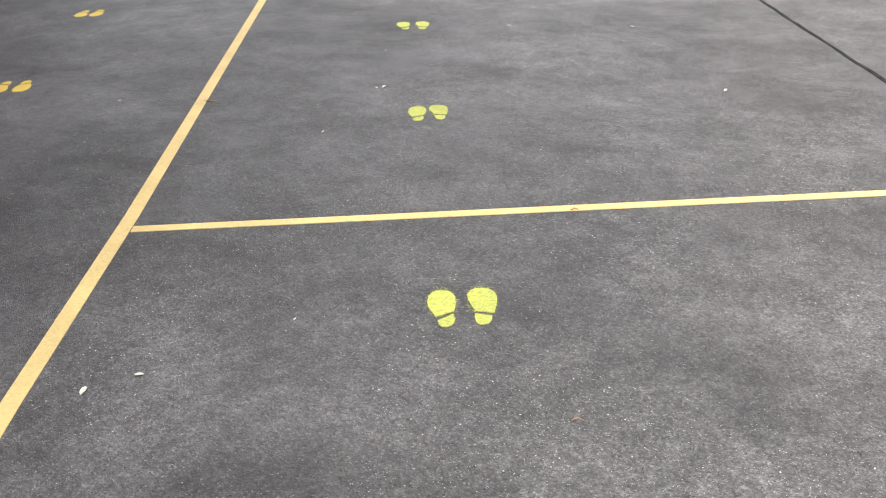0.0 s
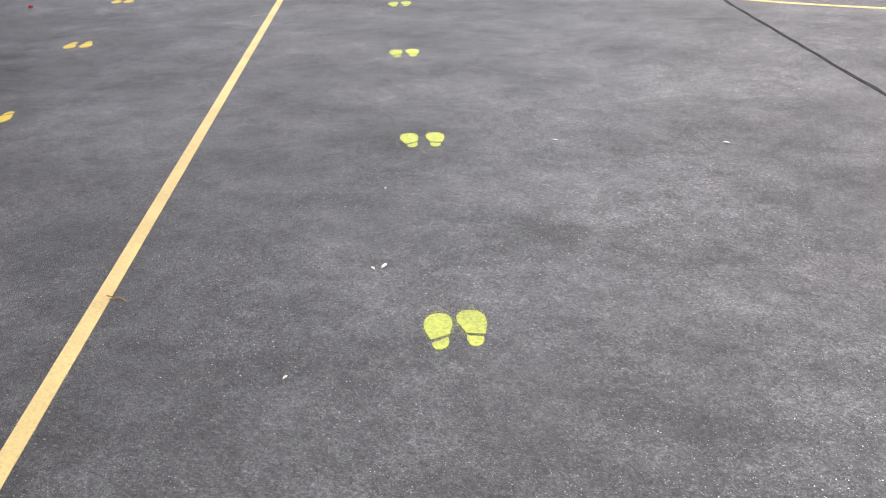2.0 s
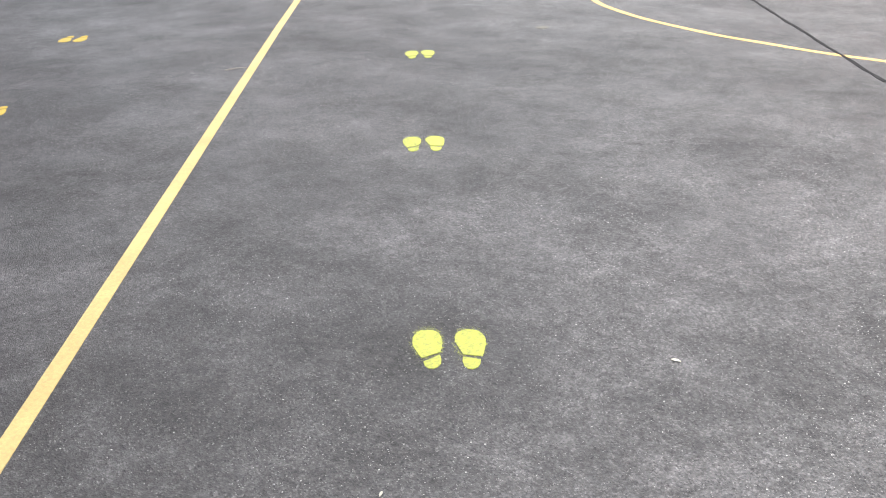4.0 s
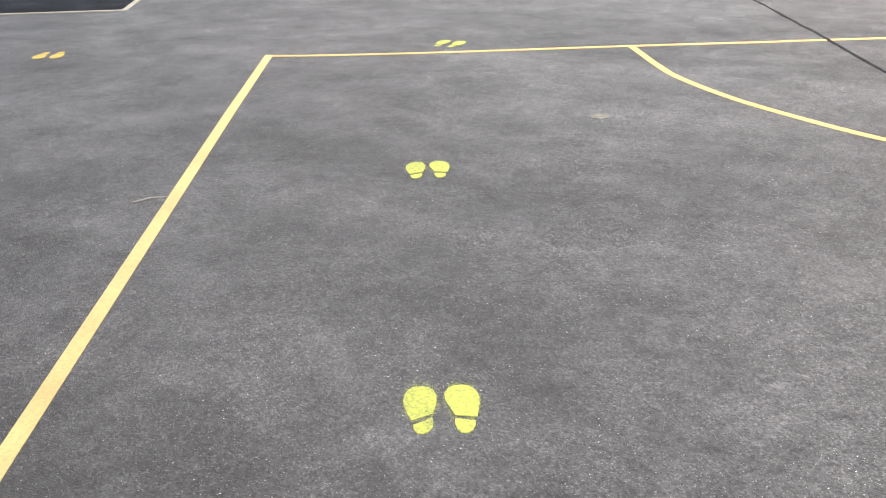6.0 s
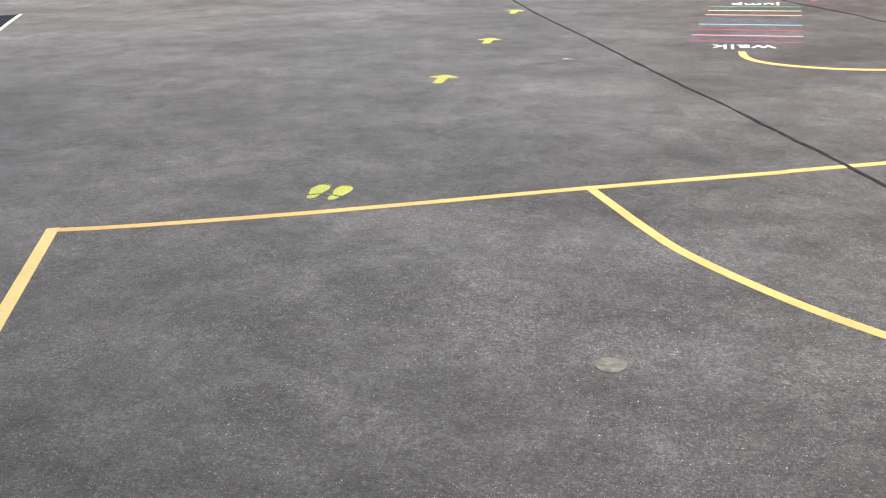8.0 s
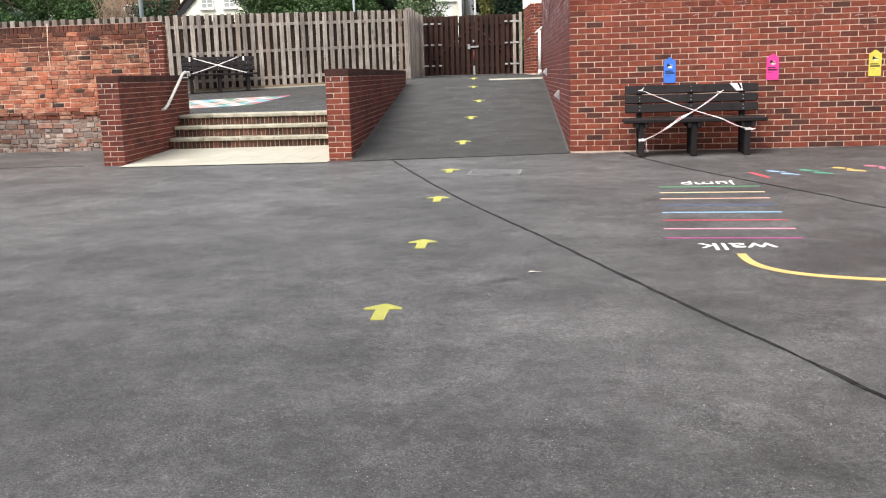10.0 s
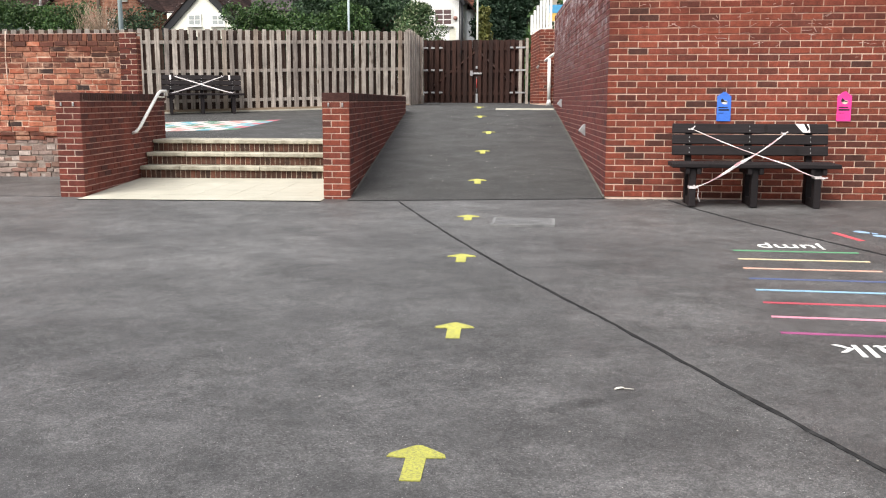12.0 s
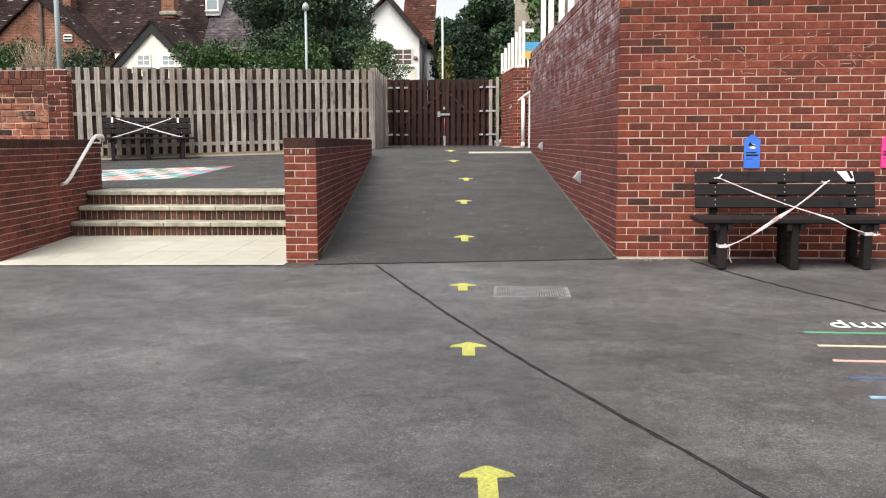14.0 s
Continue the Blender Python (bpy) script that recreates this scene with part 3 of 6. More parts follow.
# ---- footprints and arrows ----
def oval(cx, cy, rx, ry, n=20, power=2.0):
    out = []
    for k in range(n):
        a = 2 * math.pi * k / n
        c, s = math.cos(a), math.sin(a)
        out.append((cx + rx * math.copysign(abs(c) ** (2 / power), c), cy + ry * math.copysign(abs(s) ** (2 / power), s)))
    return out


SOLES = {
    -1: [(-0.026, 0.066), (-0.037, 0.1), (-0.045, 0.137), (-0.047, 0.167), (-0.043, 0.2), (-0.032, 0.2245), (-0.0176, 0.237), (0, 0.24), (0.0205, 0.234), (0.035, 0.216), (0.043, 0.188), (0.043, 0.149), (0.039, 0.118), (0.037, 0.096)],
    1: [(-0.026, 0.088), (-0.036, 0.128), (-0.0445, 0.167), (-0.045, 0.201), (-0.033, 0.228), (-0.016, 0.24), (0.005, 0.2416), (0.025, 0.234), (0.04, 0.2135), (0.0486, 0.183), (0.0475, 0.14), (0.041, 0.0976), (0.037, 0.073)],
}
HEELS = {
    -1: [(-0.022, 0.044), (-0.0193, 0.0207), (-0.009, 0.004), (0.009, 0), (0.026, 0.0085), (0.037, 0.027), (0.039, 0.051), (0.034, 0.078), (0.012, 0.062)],
    1: [(-0.0275, 0.072), (-0.0316, 0.049), (-0.0275, 0.018), (-0.016, 0.0024), (0.002, 0), (0.019, 0.01), (0.029, 0.033), (0.03, 0.054), (-0.001, 0.063)],
}


def flat_piece(bm, outline, at, turn, lift, scale=1.0):
    c, s = math.cos(radians(turn)), math.sin(radians(turn))
    pts = [(at[0] + scale * (c * x - s * y), at[1] + scale * (s * x + c * y)) for x, y in ((u * (0.82 + 0.18 * min(1.0, v / 0.15)), 0.95 * v + 0.006) for u, v in outline)]
    add_prism(bm, pts, on_ground(-0.004), on_ground(lift))
    bmesh.ops.recalc_face_normals(bm, faces=bm.faces)


def spray_dots(at, turn, rng):
    """Overspray: tiny flecks round a sprayed print."""
    bm = bmesh.new()
    c, s = math.cos(radians(turn)), math.sin(radians(turn))
    for k in range(620):
        a, r = rng.uniform(0, 6.283), 0.95 + abs(rng.gauss(0, 0.13))
        x, y = 0.045 * r * math.cos(a), 0.155 + 0.088 * r * math.sin(a)
        q = rng.uniform(0.0005, 0.0013)
        px, py = at[0] + c * x - s * y, at[1] + s * x + c * y
        bm.faces.new([bm.verts.new((px + q * math.cos(b), py + q * math.sin(b), gz(px, py) + 0.0022)) for b in (0, 1.6, 3.1, 4.7)])
    return bm


def footprints(x, y, turn, material, label, group, scale=1.0, rng=random.Random(3), spread=1.0, stride=0.0):
    """A pair of shoe prints; x, y is the middle between the feet."""
    ob = thing("footprint_marking", (x, y, gz(x, y)), label, "floor marking", group, turn)
    c, s = math.cos(radians(turn)), math.sin(radians(turn))
    for side in (-1, 1):
        off = (side * 0.0605 * scale * spread, -0.12 * scale + side * stride + rng.uniform(-0.006, 0.006))
        at = (x + c * off[0] - s * off[1], y + s * off[0] + c * off[1])
        tilt = turn + rng.uniform(-3, 3)
        bm = bmesh.new()
        flat_piece(bm, SOLES[side], at, tilt, 0.0025, scale)
        part("sole", bm, material, ob)
        bm = bmesh.new()
        flat_piece(bm, HEELS[side], at, tilt, 0.0025, scale)
        part("heel", bm, material, ob)
        part("overspray", spray_dots(at, tilt, rng), material, ob, kind="stuff")
    return ob


COURT_TURN = 26.0
FEET = [(0.212, 3.153), (-0.693, 4.885), (-1.583, 6.6), (-2.516, 8.345), (-3.398, 10.093)]
for x, y in FEET:
    footprints(x, y, COURT_TURN, M_FOOT, "pair of sprayed lime yellow footprints on asphalt", "queue footprints")
footprints(-4.49, 12.737, 1.0, M_FOOT, "pair of sprayed lime yellow footprints beyond the end line", "queue footprints")
for x, y in [(-3.16, 4.57), (-4.15, 6.28), (-5.14, 8.01), (-6.2, 9.75), (-7.21, 11.52)]:
    footprints(x, y, COURT_TURN + 180, M_FOOT_O, "pair of orange yellow footprints on asphalt", "second queue footprints")

ARROW = [(-0.04, -0.165), (0.04, -0.165), (0.041, 0.045), (0.118, 0.052), (0.11, 0.085), (0.012, 0.17), (-0.012, 0.17), (-0.11, 0.085), (-0.118, 0.052), (-0.041, 0.045)]


def arrow(x, y, turn, height, label):
    bm = bmesh.new()
    c, s = math.cos(radians(turn)), math.sin(radians(turn))
    add_prism(bm, [(x + c * u - s * v, y + s * u + c * v) for u, v in ARROW], lambda a, b: height(a, b) - 0.004, lambda a, b: height(a, b) + 0.004)
    bmesh.ops.recalc_face_normals(bm, faces=bm.faces)
    return tagged(part("arrow_marking", bm, M_ARROW), label, "floor marking", "direction arrows")


for x, y, turn in [(-4.682, 15.64, 2), (-4.73, 17.53, 3), (-4.9, 19.68, 3), (-5.04, 21.8, 3)]:
    arrow(x, y, turn, gz, "sprayed yellow arrow on asphalt")
for x, y in [(-5.14, 24.2), (-5.27, 26.72), (-5.34, 29.0), (-5.69, 31.5), (-5.86, 33.3)]:
    arrow(x, y, 5, lambda a, b: rz(b), "sprayed yellow arrow on the ramp")

for x, y, c, said in [(-1.23, 21.04, (0.28, 0.43, 0.62), "blue"), (-0.87, 21.07, (0.08, 0.34, 0.22), "green"), (-0.49, 21.2, (0.72, 0.47, 0.12), "orange"), (-0.12, 21.3, (0.62, 0.16, 0.24), "pink"), (0.28, 21.4, (0.5, 0.1, 0.3), "purple")]:
    m = paint(f"{said}_print_paint", c, 0.66)
    footprints(x, y, 45.0, m, f"pair of {said} painted footprints on asphalt", "coloured footprints", 1.0, spread=-0.7, stride=-0.113)
line_thing([(-1.57, 21.12), (-1.45, 20.7)], 0.06, "short red painted bar on asphalt", paint("red_bar_paint", (0.6, 0.08, 0.1), 0.66), group="game markings")

# ---- grating ----
drain = thing("drain_cover", (-4.45, 21.54, gz(-4.45, 21.54)), "grey steel slotted drain cover in the asphalt", "drain cover")
bm = bmesh.new()
for lo, hi in (((-4.77, 21.26), (-4.14, 21.29)), ((-4.77, 21.79), (-4.14, 21.82)), ((-4.77, 21.29), (-4.74, 21.79)), ((-4.17, 21.29), (-4.14, 21.79))):
    z = gz(-4.45, 21.54)
    add_box(bm, (*lo, z - 0.02), (*hi, z + 0.012))
part("frame", bm, mottled("worn_steel_rim", (0.13, 0.13, 0.132), (0.27, 0.27, 0.27), 9.0, 60, 0.6, 0.2, 0.2), drain, "pale worn steel rim")
for k in range(28):
    x = -4.735 + k * 0.0203
    part("bar", box((x, 21.29, gz(x, 21.5) - 0.02), (x + 0.0145, 21.79, gz(x, 21.5) + 0.0115)), M_GRATE, drain)
# a black block stands in for the dark hollow below the bars
part("pit", box((-4.74, 21.29, gz(-4.45, 21.3) - 0.03), (-4.17, 21.79, gz(-4.45, 21.3) + 0.004)), M_BLACK, drain, "black fill that paints the shade under the bars")

# ---- walls ----
def wall_core(name, foot, top, material, label, low=-0.3):
    return structure(name, prism(foot, low, top), material, label, "wall")


T = 0.003
front = wall_core("wall_front", [(-3.555, FRONT_Y + T), (16, FRONT_Y + T), (16, FRONT_Y + 0.33), (-3.2, FRONT_Y + 0.33)], 3.3, M_MORTAR, "tall red brick wall with pale mortar beside the ramp")
y1 = 33.6
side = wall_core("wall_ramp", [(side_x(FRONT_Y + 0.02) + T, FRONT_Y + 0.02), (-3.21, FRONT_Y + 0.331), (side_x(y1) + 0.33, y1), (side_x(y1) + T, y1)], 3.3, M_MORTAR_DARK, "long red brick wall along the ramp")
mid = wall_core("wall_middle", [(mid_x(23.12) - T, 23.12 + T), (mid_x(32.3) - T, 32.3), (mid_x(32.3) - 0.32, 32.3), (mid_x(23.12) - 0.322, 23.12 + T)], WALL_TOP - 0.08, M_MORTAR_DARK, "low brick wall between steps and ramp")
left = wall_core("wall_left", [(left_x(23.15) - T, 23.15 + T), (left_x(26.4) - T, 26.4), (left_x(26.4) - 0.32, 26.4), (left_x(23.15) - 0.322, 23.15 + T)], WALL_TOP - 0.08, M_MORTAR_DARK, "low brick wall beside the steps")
old = wall_core("wall_old", [(-18, 25.36), (-10.2, 25.36), (-10.2, 25.48), (-18, 25.48)], 2.38, M_MORTAR_PINK, "old patched orange brick wall on rubble stone")
structure("deck", prism([(-3.2, FRONT_Y + 0.34), (16, FRONT_Y + 0.34), (16, 38), (-3.7, 38), (-3.7, 33.6)], 2.9, 3.2), M_RAMP, "raised deck behind the brick wall", "deck")

# ---- steps and landing ----
LAND_BACK, TREAD, RISE = 25.15, 0.31, 0.178
slab_bed = prism([(left_x(22.9), 22.9), (mid_x(22.9) - 0.33, 22.9), (mid_x(25.3) - 0.33, 25.3), (left_x(25.3), 25.3)], 0.1, lambda x, y: gz(x, y) + 0.0095)
landing = structure("landing", slab_bed, M_SLAB_JOINT, "pale buff slab landing at the foot of the steps", "paving")
for j in range(5):
    for i in range(8):
        x0, y0 = -10.42 + 0.46 * i, 22.9 + 0.452 * j
        x1, yb = x0 + 0.455, min(y0 + 0.447, 25.2)
        a, b = left_x(y0), mid_x(y0) - 0.327
        x0, x1 = max(x0, a), min(x1, b)
        if x1 - x0 > 0.05:
            part("slab", prism([(x0, y0), (x1, y0), (x1, yb), (x0, yb)], on_ground(-0.02), on_ground(0.012)), M_SLAB, landing)
steps = thing("steps", (-8.5, 25.5, 0.34), "three brick steps with stained buff slab treads", "steps")
base_z = gz(-8.5, LAND_BACK)
step_tops = []
for k in range(3):
    y0, z0 = LAND_BACK + TREAD * k, base_z + RISE * k
    yb = y0 + TREAD + (0.35 if k == 2 else 0.06)
    part("riser", box((left_x(y0) + 0.01, y0 + 0.02, z0 - 0.1), (mid_x(y0) - 0.335, yb, z0 + RISE - 0.055)), M_STEP_JOINT, steps)
    step_tops.append((y0, z0))
    x = left_x(y0) + 0.01
    while x < mid_x(y0) - 0.34:
        x1 = min(x + 0.6, mid_x(y0) - 0.335)
        part("tread", box((x, y0 - 0.025, z0 + RISE - 0.055), (x1 - 0.006, yb + 0.003, z0 + RISE), bevel=0.008), M_NOSING, steps)
        x += 0.6

# ---- bricks ----
BRICK_MESHES = {}


def brick_shape(length, height):
    """Corners of a brick with a chamfered face; x along, y outwards, z up."""
    l, h, c = length / 2 - 0.0005, height / 2 - 0.0005, 0.0035
    ring = lambda a, b, y: [(-a, y, -b), (a, y, -b), (a, y, b), (-a, y, b)]
    v = ring(l, h, -0.03) + ring(l, h, 0.0) + ring(l - c, h - c, 0.003)
    f = [(8, 9, 10, 11)] + [(i + o, (i + 1) % 4 + o, (i + 1) % 4 + o + 4, i + o + 4) for o in (0, 4) for i in range(4)]
    return v, f


def brick_mesh(name, length, height, material):
    key = (name, round(length, 3), round(height, 4), material.name)
    if key not in BRICK_MESHES:
        me = bpy.data.meshes.new(name)
        v, f = brick_shape(length, height)
        me.from_pydata(v, [], f)
        me.materials.append(material)
        BRICK_MESHES[key] = me
    return BRICK_MESHES[key]


def lay(parent, pieces, start, way, out, material, centre, name="brick", most=300):
    """Lays pieces (along, height, length, tall, proud) on a face: the nearest to the centre singly, the rest as one."""
    u = Vector((way[0], way[1], 0)).normalized()
    n = Vector((out[0], out[1], 0)).normalized()
    turn = Matrix((u, n, Vector((0, 0, 1)))).transposed().to_4x4()
    pieces = sorted(pieces, key=lambda p: (p[0] - centre[0]) ** 2 + (p[1] - centre[1]) ** 2)
    verts, faces = [], []
    for k, (s, z, length, tall, proud) in enumerate(pieces):
        at = Vector((start[0], start[1], 0)) + u * s + n * proud + Vector((0, 0, z))
        if k < most:
            ob = new(name, brick_mesh(name, length, tall, material))
            ob.matrix_world = Matrix.Translation(at) @ turn
            ob.parent = parent
            ob.matrix_parent_inverse = parent.matrix_world.inverted()
        else:
            v, f = brick_shape(length, tall)
            o = len(verts)
            verts += [(at + turn.to_3x3() @ Vector(p)).to_tuple() for p in v]
            faces += [tuple(i + o for i in q) for q in f]
    if verts:
        me = bpy.data.meshes.new(name + "s_beyond")
        me.from_pydata(verts, [], faces)
        me.materials.append(material)
        ob = tagged(new(name + "work", me), kind="stuff")
        ob.parent = parent
        ob.matrix_parent_inverse = parent.matrix_world.inverted()


def stretcher(length, z0, z1, keep=lambda s, z: True, rng=random.Random(5), odd=0):
    """Courses of stretchers, every second one starting with a half brick."""
    out = []
    for k in range(int(round((z1 - z0) / COURSE))):
        s, z = 0.0, z0 + COURSE * (k + 0.5)
        first = True
        while s < length - 0.04:
            l = 0.1025 if first and (k + odd) % 2 else 0.215
            l = min(l, length - s)
            if keep(s + l / 2, z):
                out.append((s + l / 2, z + 0.0022 * noise.noise((s * 0.9, k * 0.7, 2.0)) + rng.uniform(-0.0016, 0.0016), l + rng.choice((-0.001, 0.0, 0.001, 0.002)), 0.0655, rng.uniform(-0.0015, 0.0018)))
            s += l + 0.01
            first = False
    return out


rng = random.Random(11)
# the upper courses get a darker, redder mortar face
part("head_pointing", box((-3.553, FRONT_Y + 0.0016, 2.1775), (3.0, FRONT_Y + 0.0035, 3.29)), M_MORTAR_HEAD, front, "darker, redder mortar of the upper courses")
lay(front, stretcher(6.6, 0.34, 3.3), (-3.56, FRONT_Y), (1, 0), (0, -1), M_BRICK, (1.4, 1.2))
run = math.hypot(y1 - FRONT_Y, side_x(y1) - side_x(FRONT_Y))
way = (side_x(y1) - side_x(FRONT_Y), y1 - FRONT_Y)
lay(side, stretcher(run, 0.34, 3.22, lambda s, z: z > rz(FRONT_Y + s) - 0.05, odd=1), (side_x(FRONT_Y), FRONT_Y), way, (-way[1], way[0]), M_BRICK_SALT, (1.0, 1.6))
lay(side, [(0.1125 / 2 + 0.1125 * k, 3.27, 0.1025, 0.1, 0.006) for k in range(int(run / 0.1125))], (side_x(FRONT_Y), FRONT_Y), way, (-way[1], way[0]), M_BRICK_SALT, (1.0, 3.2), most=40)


def low_wall(parent, x_of, y0, y_end, z0, face, keep):
    """Bricks of a low wall: one long face, the front end and a coping set on edge."""
    thick = 0.3275
    way = (x_of(y_end) - x_of(y0), y_end - y0)
    run = math.hypot(*way)
    top = WALL_TOP - 0.105
    rows = int((top - z0) / COURSE)
    z0 = top - rows * COURSE
    # long faces turn from the light; their shade is in this darker brick
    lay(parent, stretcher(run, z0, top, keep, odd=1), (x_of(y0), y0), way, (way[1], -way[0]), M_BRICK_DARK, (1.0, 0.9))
    ends = []
    for k in range(rows):
        z = z0 + COURSE * (k + 0.5)
        for a, b in (((0, 0.215), (0.225, 0.3275)) if k % 2 else ((0, 0.1025), (0.1125, 0.3275))):
            ends.append(((a + b) / 2, z, b - a, 0.065, rng.uniform(-0.001, 0.001)))
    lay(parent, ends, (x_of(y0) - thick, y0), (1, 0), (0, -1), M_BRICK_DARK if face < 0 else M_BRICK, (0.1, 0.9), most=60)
    part("pointing", box((x_of(y0) - thick + 0.004, y0 + 0.0012, z0), (x_of(y0) - 0.004, y0 + 0.002, top)), M_MORTAR_END, parent, "pink-grey mortar pointing")
    # coping: bricks on edge across the wall
    turn = math.degrees(math.atan2(way[1], way[0])) - 90
    coping = bpy.data.meshes.new("coping_brick")
    bm = box((-thick / 2 - 0.004, -0.0325, 0), (thick / 2 + 0.004, 0.0325, 0.1), bevel=0.005)
    bm.to_mesh(coping)
    bm.free()
    coping.materials.append(M_BRICK_COPING)
    part("coping_brick", box((x_of(y0) - thick - 0.004, y0 - 0.003, top + 0.003), (x_of(y0) + 0.004, y0 + 0.062, top + 0.104), bevel=0.005), M_BRICK_COPING, parent)
    s = 0.085
    while s < run - 0.03:
        y = y0 + (s + 0.033) * way[1] / run
        ob = new("coping_brick", coping)
        ob.matrix_world = pose(x_of(y) - thick / 2, y, top + 0.004 + rng.uniform(-0.002, 0.002), 0, 0, turn)
        ob.parent = parent
        s += 0.075
    part("bedding", prism([(x_of(y0) - 0.012, y0 + 0.05), (x_of(y_end) - 0.012, y_end - 0.008), (x_of(y_end) - thick + 0.012, y_end - 0.008), (x_of(y0) - thick + 0.012, y0 + 0.05)], top - 0.02, top + 0.09), M_MORTAR_DARK, parent)


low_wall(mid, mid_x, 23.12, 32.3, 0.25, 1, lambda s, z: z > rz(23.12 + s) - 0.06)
low_wall(left, left_x, 23.15, 26.4, 0.2, -1, lambda s, z: True)

# steel clips on the pier ends
for px, py in ((-6.83, 23.115), (-6.66, 23.115), (-10.2, 23.145), (-10.04, 23.145)):
    clip = thing("wall_clip", (px, py, 1.42), "small white metal clip on the wall end", "clip", "wall clips")
    part("plate", box((px - 0.01, py - 0.01, 1.39), (px + 0.01, py + 0.002, 1.435), bevel=0.003), M_STEEL, clip)
    part("bolt", box((px - 0.005, py - 0.016, 1.405), (px + 0.005, py - 0.01, 1.42)), M_STEEL, clip)

# risers of the steps: bricks on end
for y0, z0 in step_tops:
    a, b = left_x(y0) + 0.01, mid_x(y0) - 0.335
    lay(steps, [(0.0375 + 0.075 * k, z0 + (RISE - 0.055) / 2, 0.065, RISE - 0.065, rng.uniform(-0.002, 0.002)) for k in range(int((b - a) / 0.075))], (a, y0 + 0.015), (1, 0), (0, -1), M_BRICK_STEP, (1.5, z0), most=60)

# the old wall: uneven bricks over rubble
pieces = []
z = 1.0
while z < 2.3:
    s, h = rng.uniform(-0.1, 0.0), 0.066 + rng.uniform(-0.004, 0.004)
    while s < 7.6:
        l = rng.choice((0.215, 0.215, 0.22, 0.105, 0.2, 0.17)) * rng.uniform(0.94, 1.04)
        if s > 0:
            pieces.append((s + l / 2, z + h / 2 + rng.uniform(-0.005, 0.005), l * rng.uniform(0.97, 1.0), h * rng.uniform(0.86, 1.02), rng.uniform(-0.006, 0.008)))
        s += l + rng.uniform(0.008, 0.015)
    z += h + 0.011
grimy = lambda p: p[1] + 0.45 * noise.noise((p[0] * 1.5, p[1] * 2, 3.0)) + 0.25 * noise.noise((p[0] * 5, p[1] * 8, 5.0)) >= 1.95
sooty = lambda p: p[1] + 0.3 * noise.noise((p[0] * 1.2, p[1] * 2, 9.0)) > 2.14
for some, m in (([p for p in pieces if not grimy(p) and not sooty(p)], M_BRICK_OLD), ([p for p in pieces if grimy(p) and not sooty(p)], M_BRICK_GRIMY), ([p for p in pieces if sooty(p)], M_BRICK_SOOTY)):
    lay(old, some, (-18, 25.348), (1, 0), (0, -1), m, (6.3, 1.6))
lay(old, [(0.0375 + 0.075 * k, 2.365, 0.066, 0.1, rng.uniform(0.0, 0.008)) for k in range(103)], (-18, 25.355), (1, 0), (0, -1), M_BRICK_SOOTY, (6.3, 2.4), "coping_brick")
pieces, z = [], 0.3
while z < 0.86:
    s, h = -0.1, rng.uniform(0.055, 0.09)
    while s < 7.5:
        l = rng.choice((0.06, 0.1, 0.14, 0.19, 0.23)) * rng.uniform(0.75, 1.15)
        if s > 0 and rng.random() < 0.98:
            pieces.append((s + l / 2, z + h / 2 + rng.uniform(-0.012, 0.012), l, h * rng.uniform(0.65, 1.05), rng.uniform(-0.006, 0.012)))
        s += l + rng.uniform(0.006, 0.02)
    z += h + 0.01
lay(old, pieces, (-18, 25.348), (1, 0), (0, -1), M_STONE, (6.3, 0.6), "stone")
part("lime_pointing", box((-18, 25.3545, 0.99), (-10.465, 25.3595, 2.12)), M_LIME, old, "pale lime mortar between the old bricks")
part("rubble_mortar", box((-18, 25.3545, 0.15), (-10.465, 25.3595, 0.885)), M_LIME_GREY, old, "grey lime mortar between the rubble stones")
lay(old, [(0.1125 + 0.225 * k, 0.905 + rng.uniform(-0.006, 0.006), 0.215, 0.055, 0.014 + rng.uniform(-0.008, 0.008)) for k in range(33)] + [(0.11 + 0.225 * k, 0.965 + rng.uniform(-0.005, 0.005), 0.215, 0.046, 0.03 + rng.uniform(-0.012, 0.01)) for k in range(33)], (-18, 25.355), (1, 0), (0, -1), M_BRICK_GRIMY, (6.3, 0.9))
pieces = []
for k in range(27):
    zz = 0.4 + COURSE * (k + 0.5)
    for a, b in (((0, 0.16), (0.17, 0.255)) if k % 2 else ((0, 0.0875), (0.0975, 0.255))):
        pieces.append(((a + b) / 2, zz, b - a, 0.065, 0.016))
lay(old, pieces, (-10.457, 25.355), (1, 0), (0, -1), M_BRICK_DARK, (0.15, 1.6))
part("pier_pointing", box((-10.46, 25.343, 0.4), (-10.203, 25.352, 2.43)), M_MORTAR, old, "pale mortar of the brick pier")
lay(old, [(0.055, 0.4 + COURSE * (k + 0.5), 0.1025, 0.065, 0.001) for k in range(26)], (-10.2, 25.36), (0, 1), (1, 0), M_BRICK_DARK, (0.1, 1.6))
part("capping", box((-18, 25.356, 2.412), (-10.19, 25.5, 2.422), bevel=0.003), M_MORTAR_DARK, old, "thin stained mortar capping")

crack = [(-12.21, 2.46), (-12.235, 2.1), (-12.225, 1.7), (-12.25, 1.55)]
part("pale_joint", tube([(x, 25.348, z) for x, z in crack], 0.009, 5), M_MORTAR, old, "pale mortar joint down the wall")
part("crack", tube([(x, 25.35, z) for x, z in ((-12.25, 1.55), (-12.23, 1.4), (-12.26, 1.25), (-12.24, 1.05))], 0.009, 5), M_BLACK, old, "dark crack down the wall")

# ---- fence ----
F0, F1, F2 = Vector((-17.0, 29.97)), Vector((-7.67, 34.6)), Vector((-7.86, 37.95))
FENCE_H = 1.83


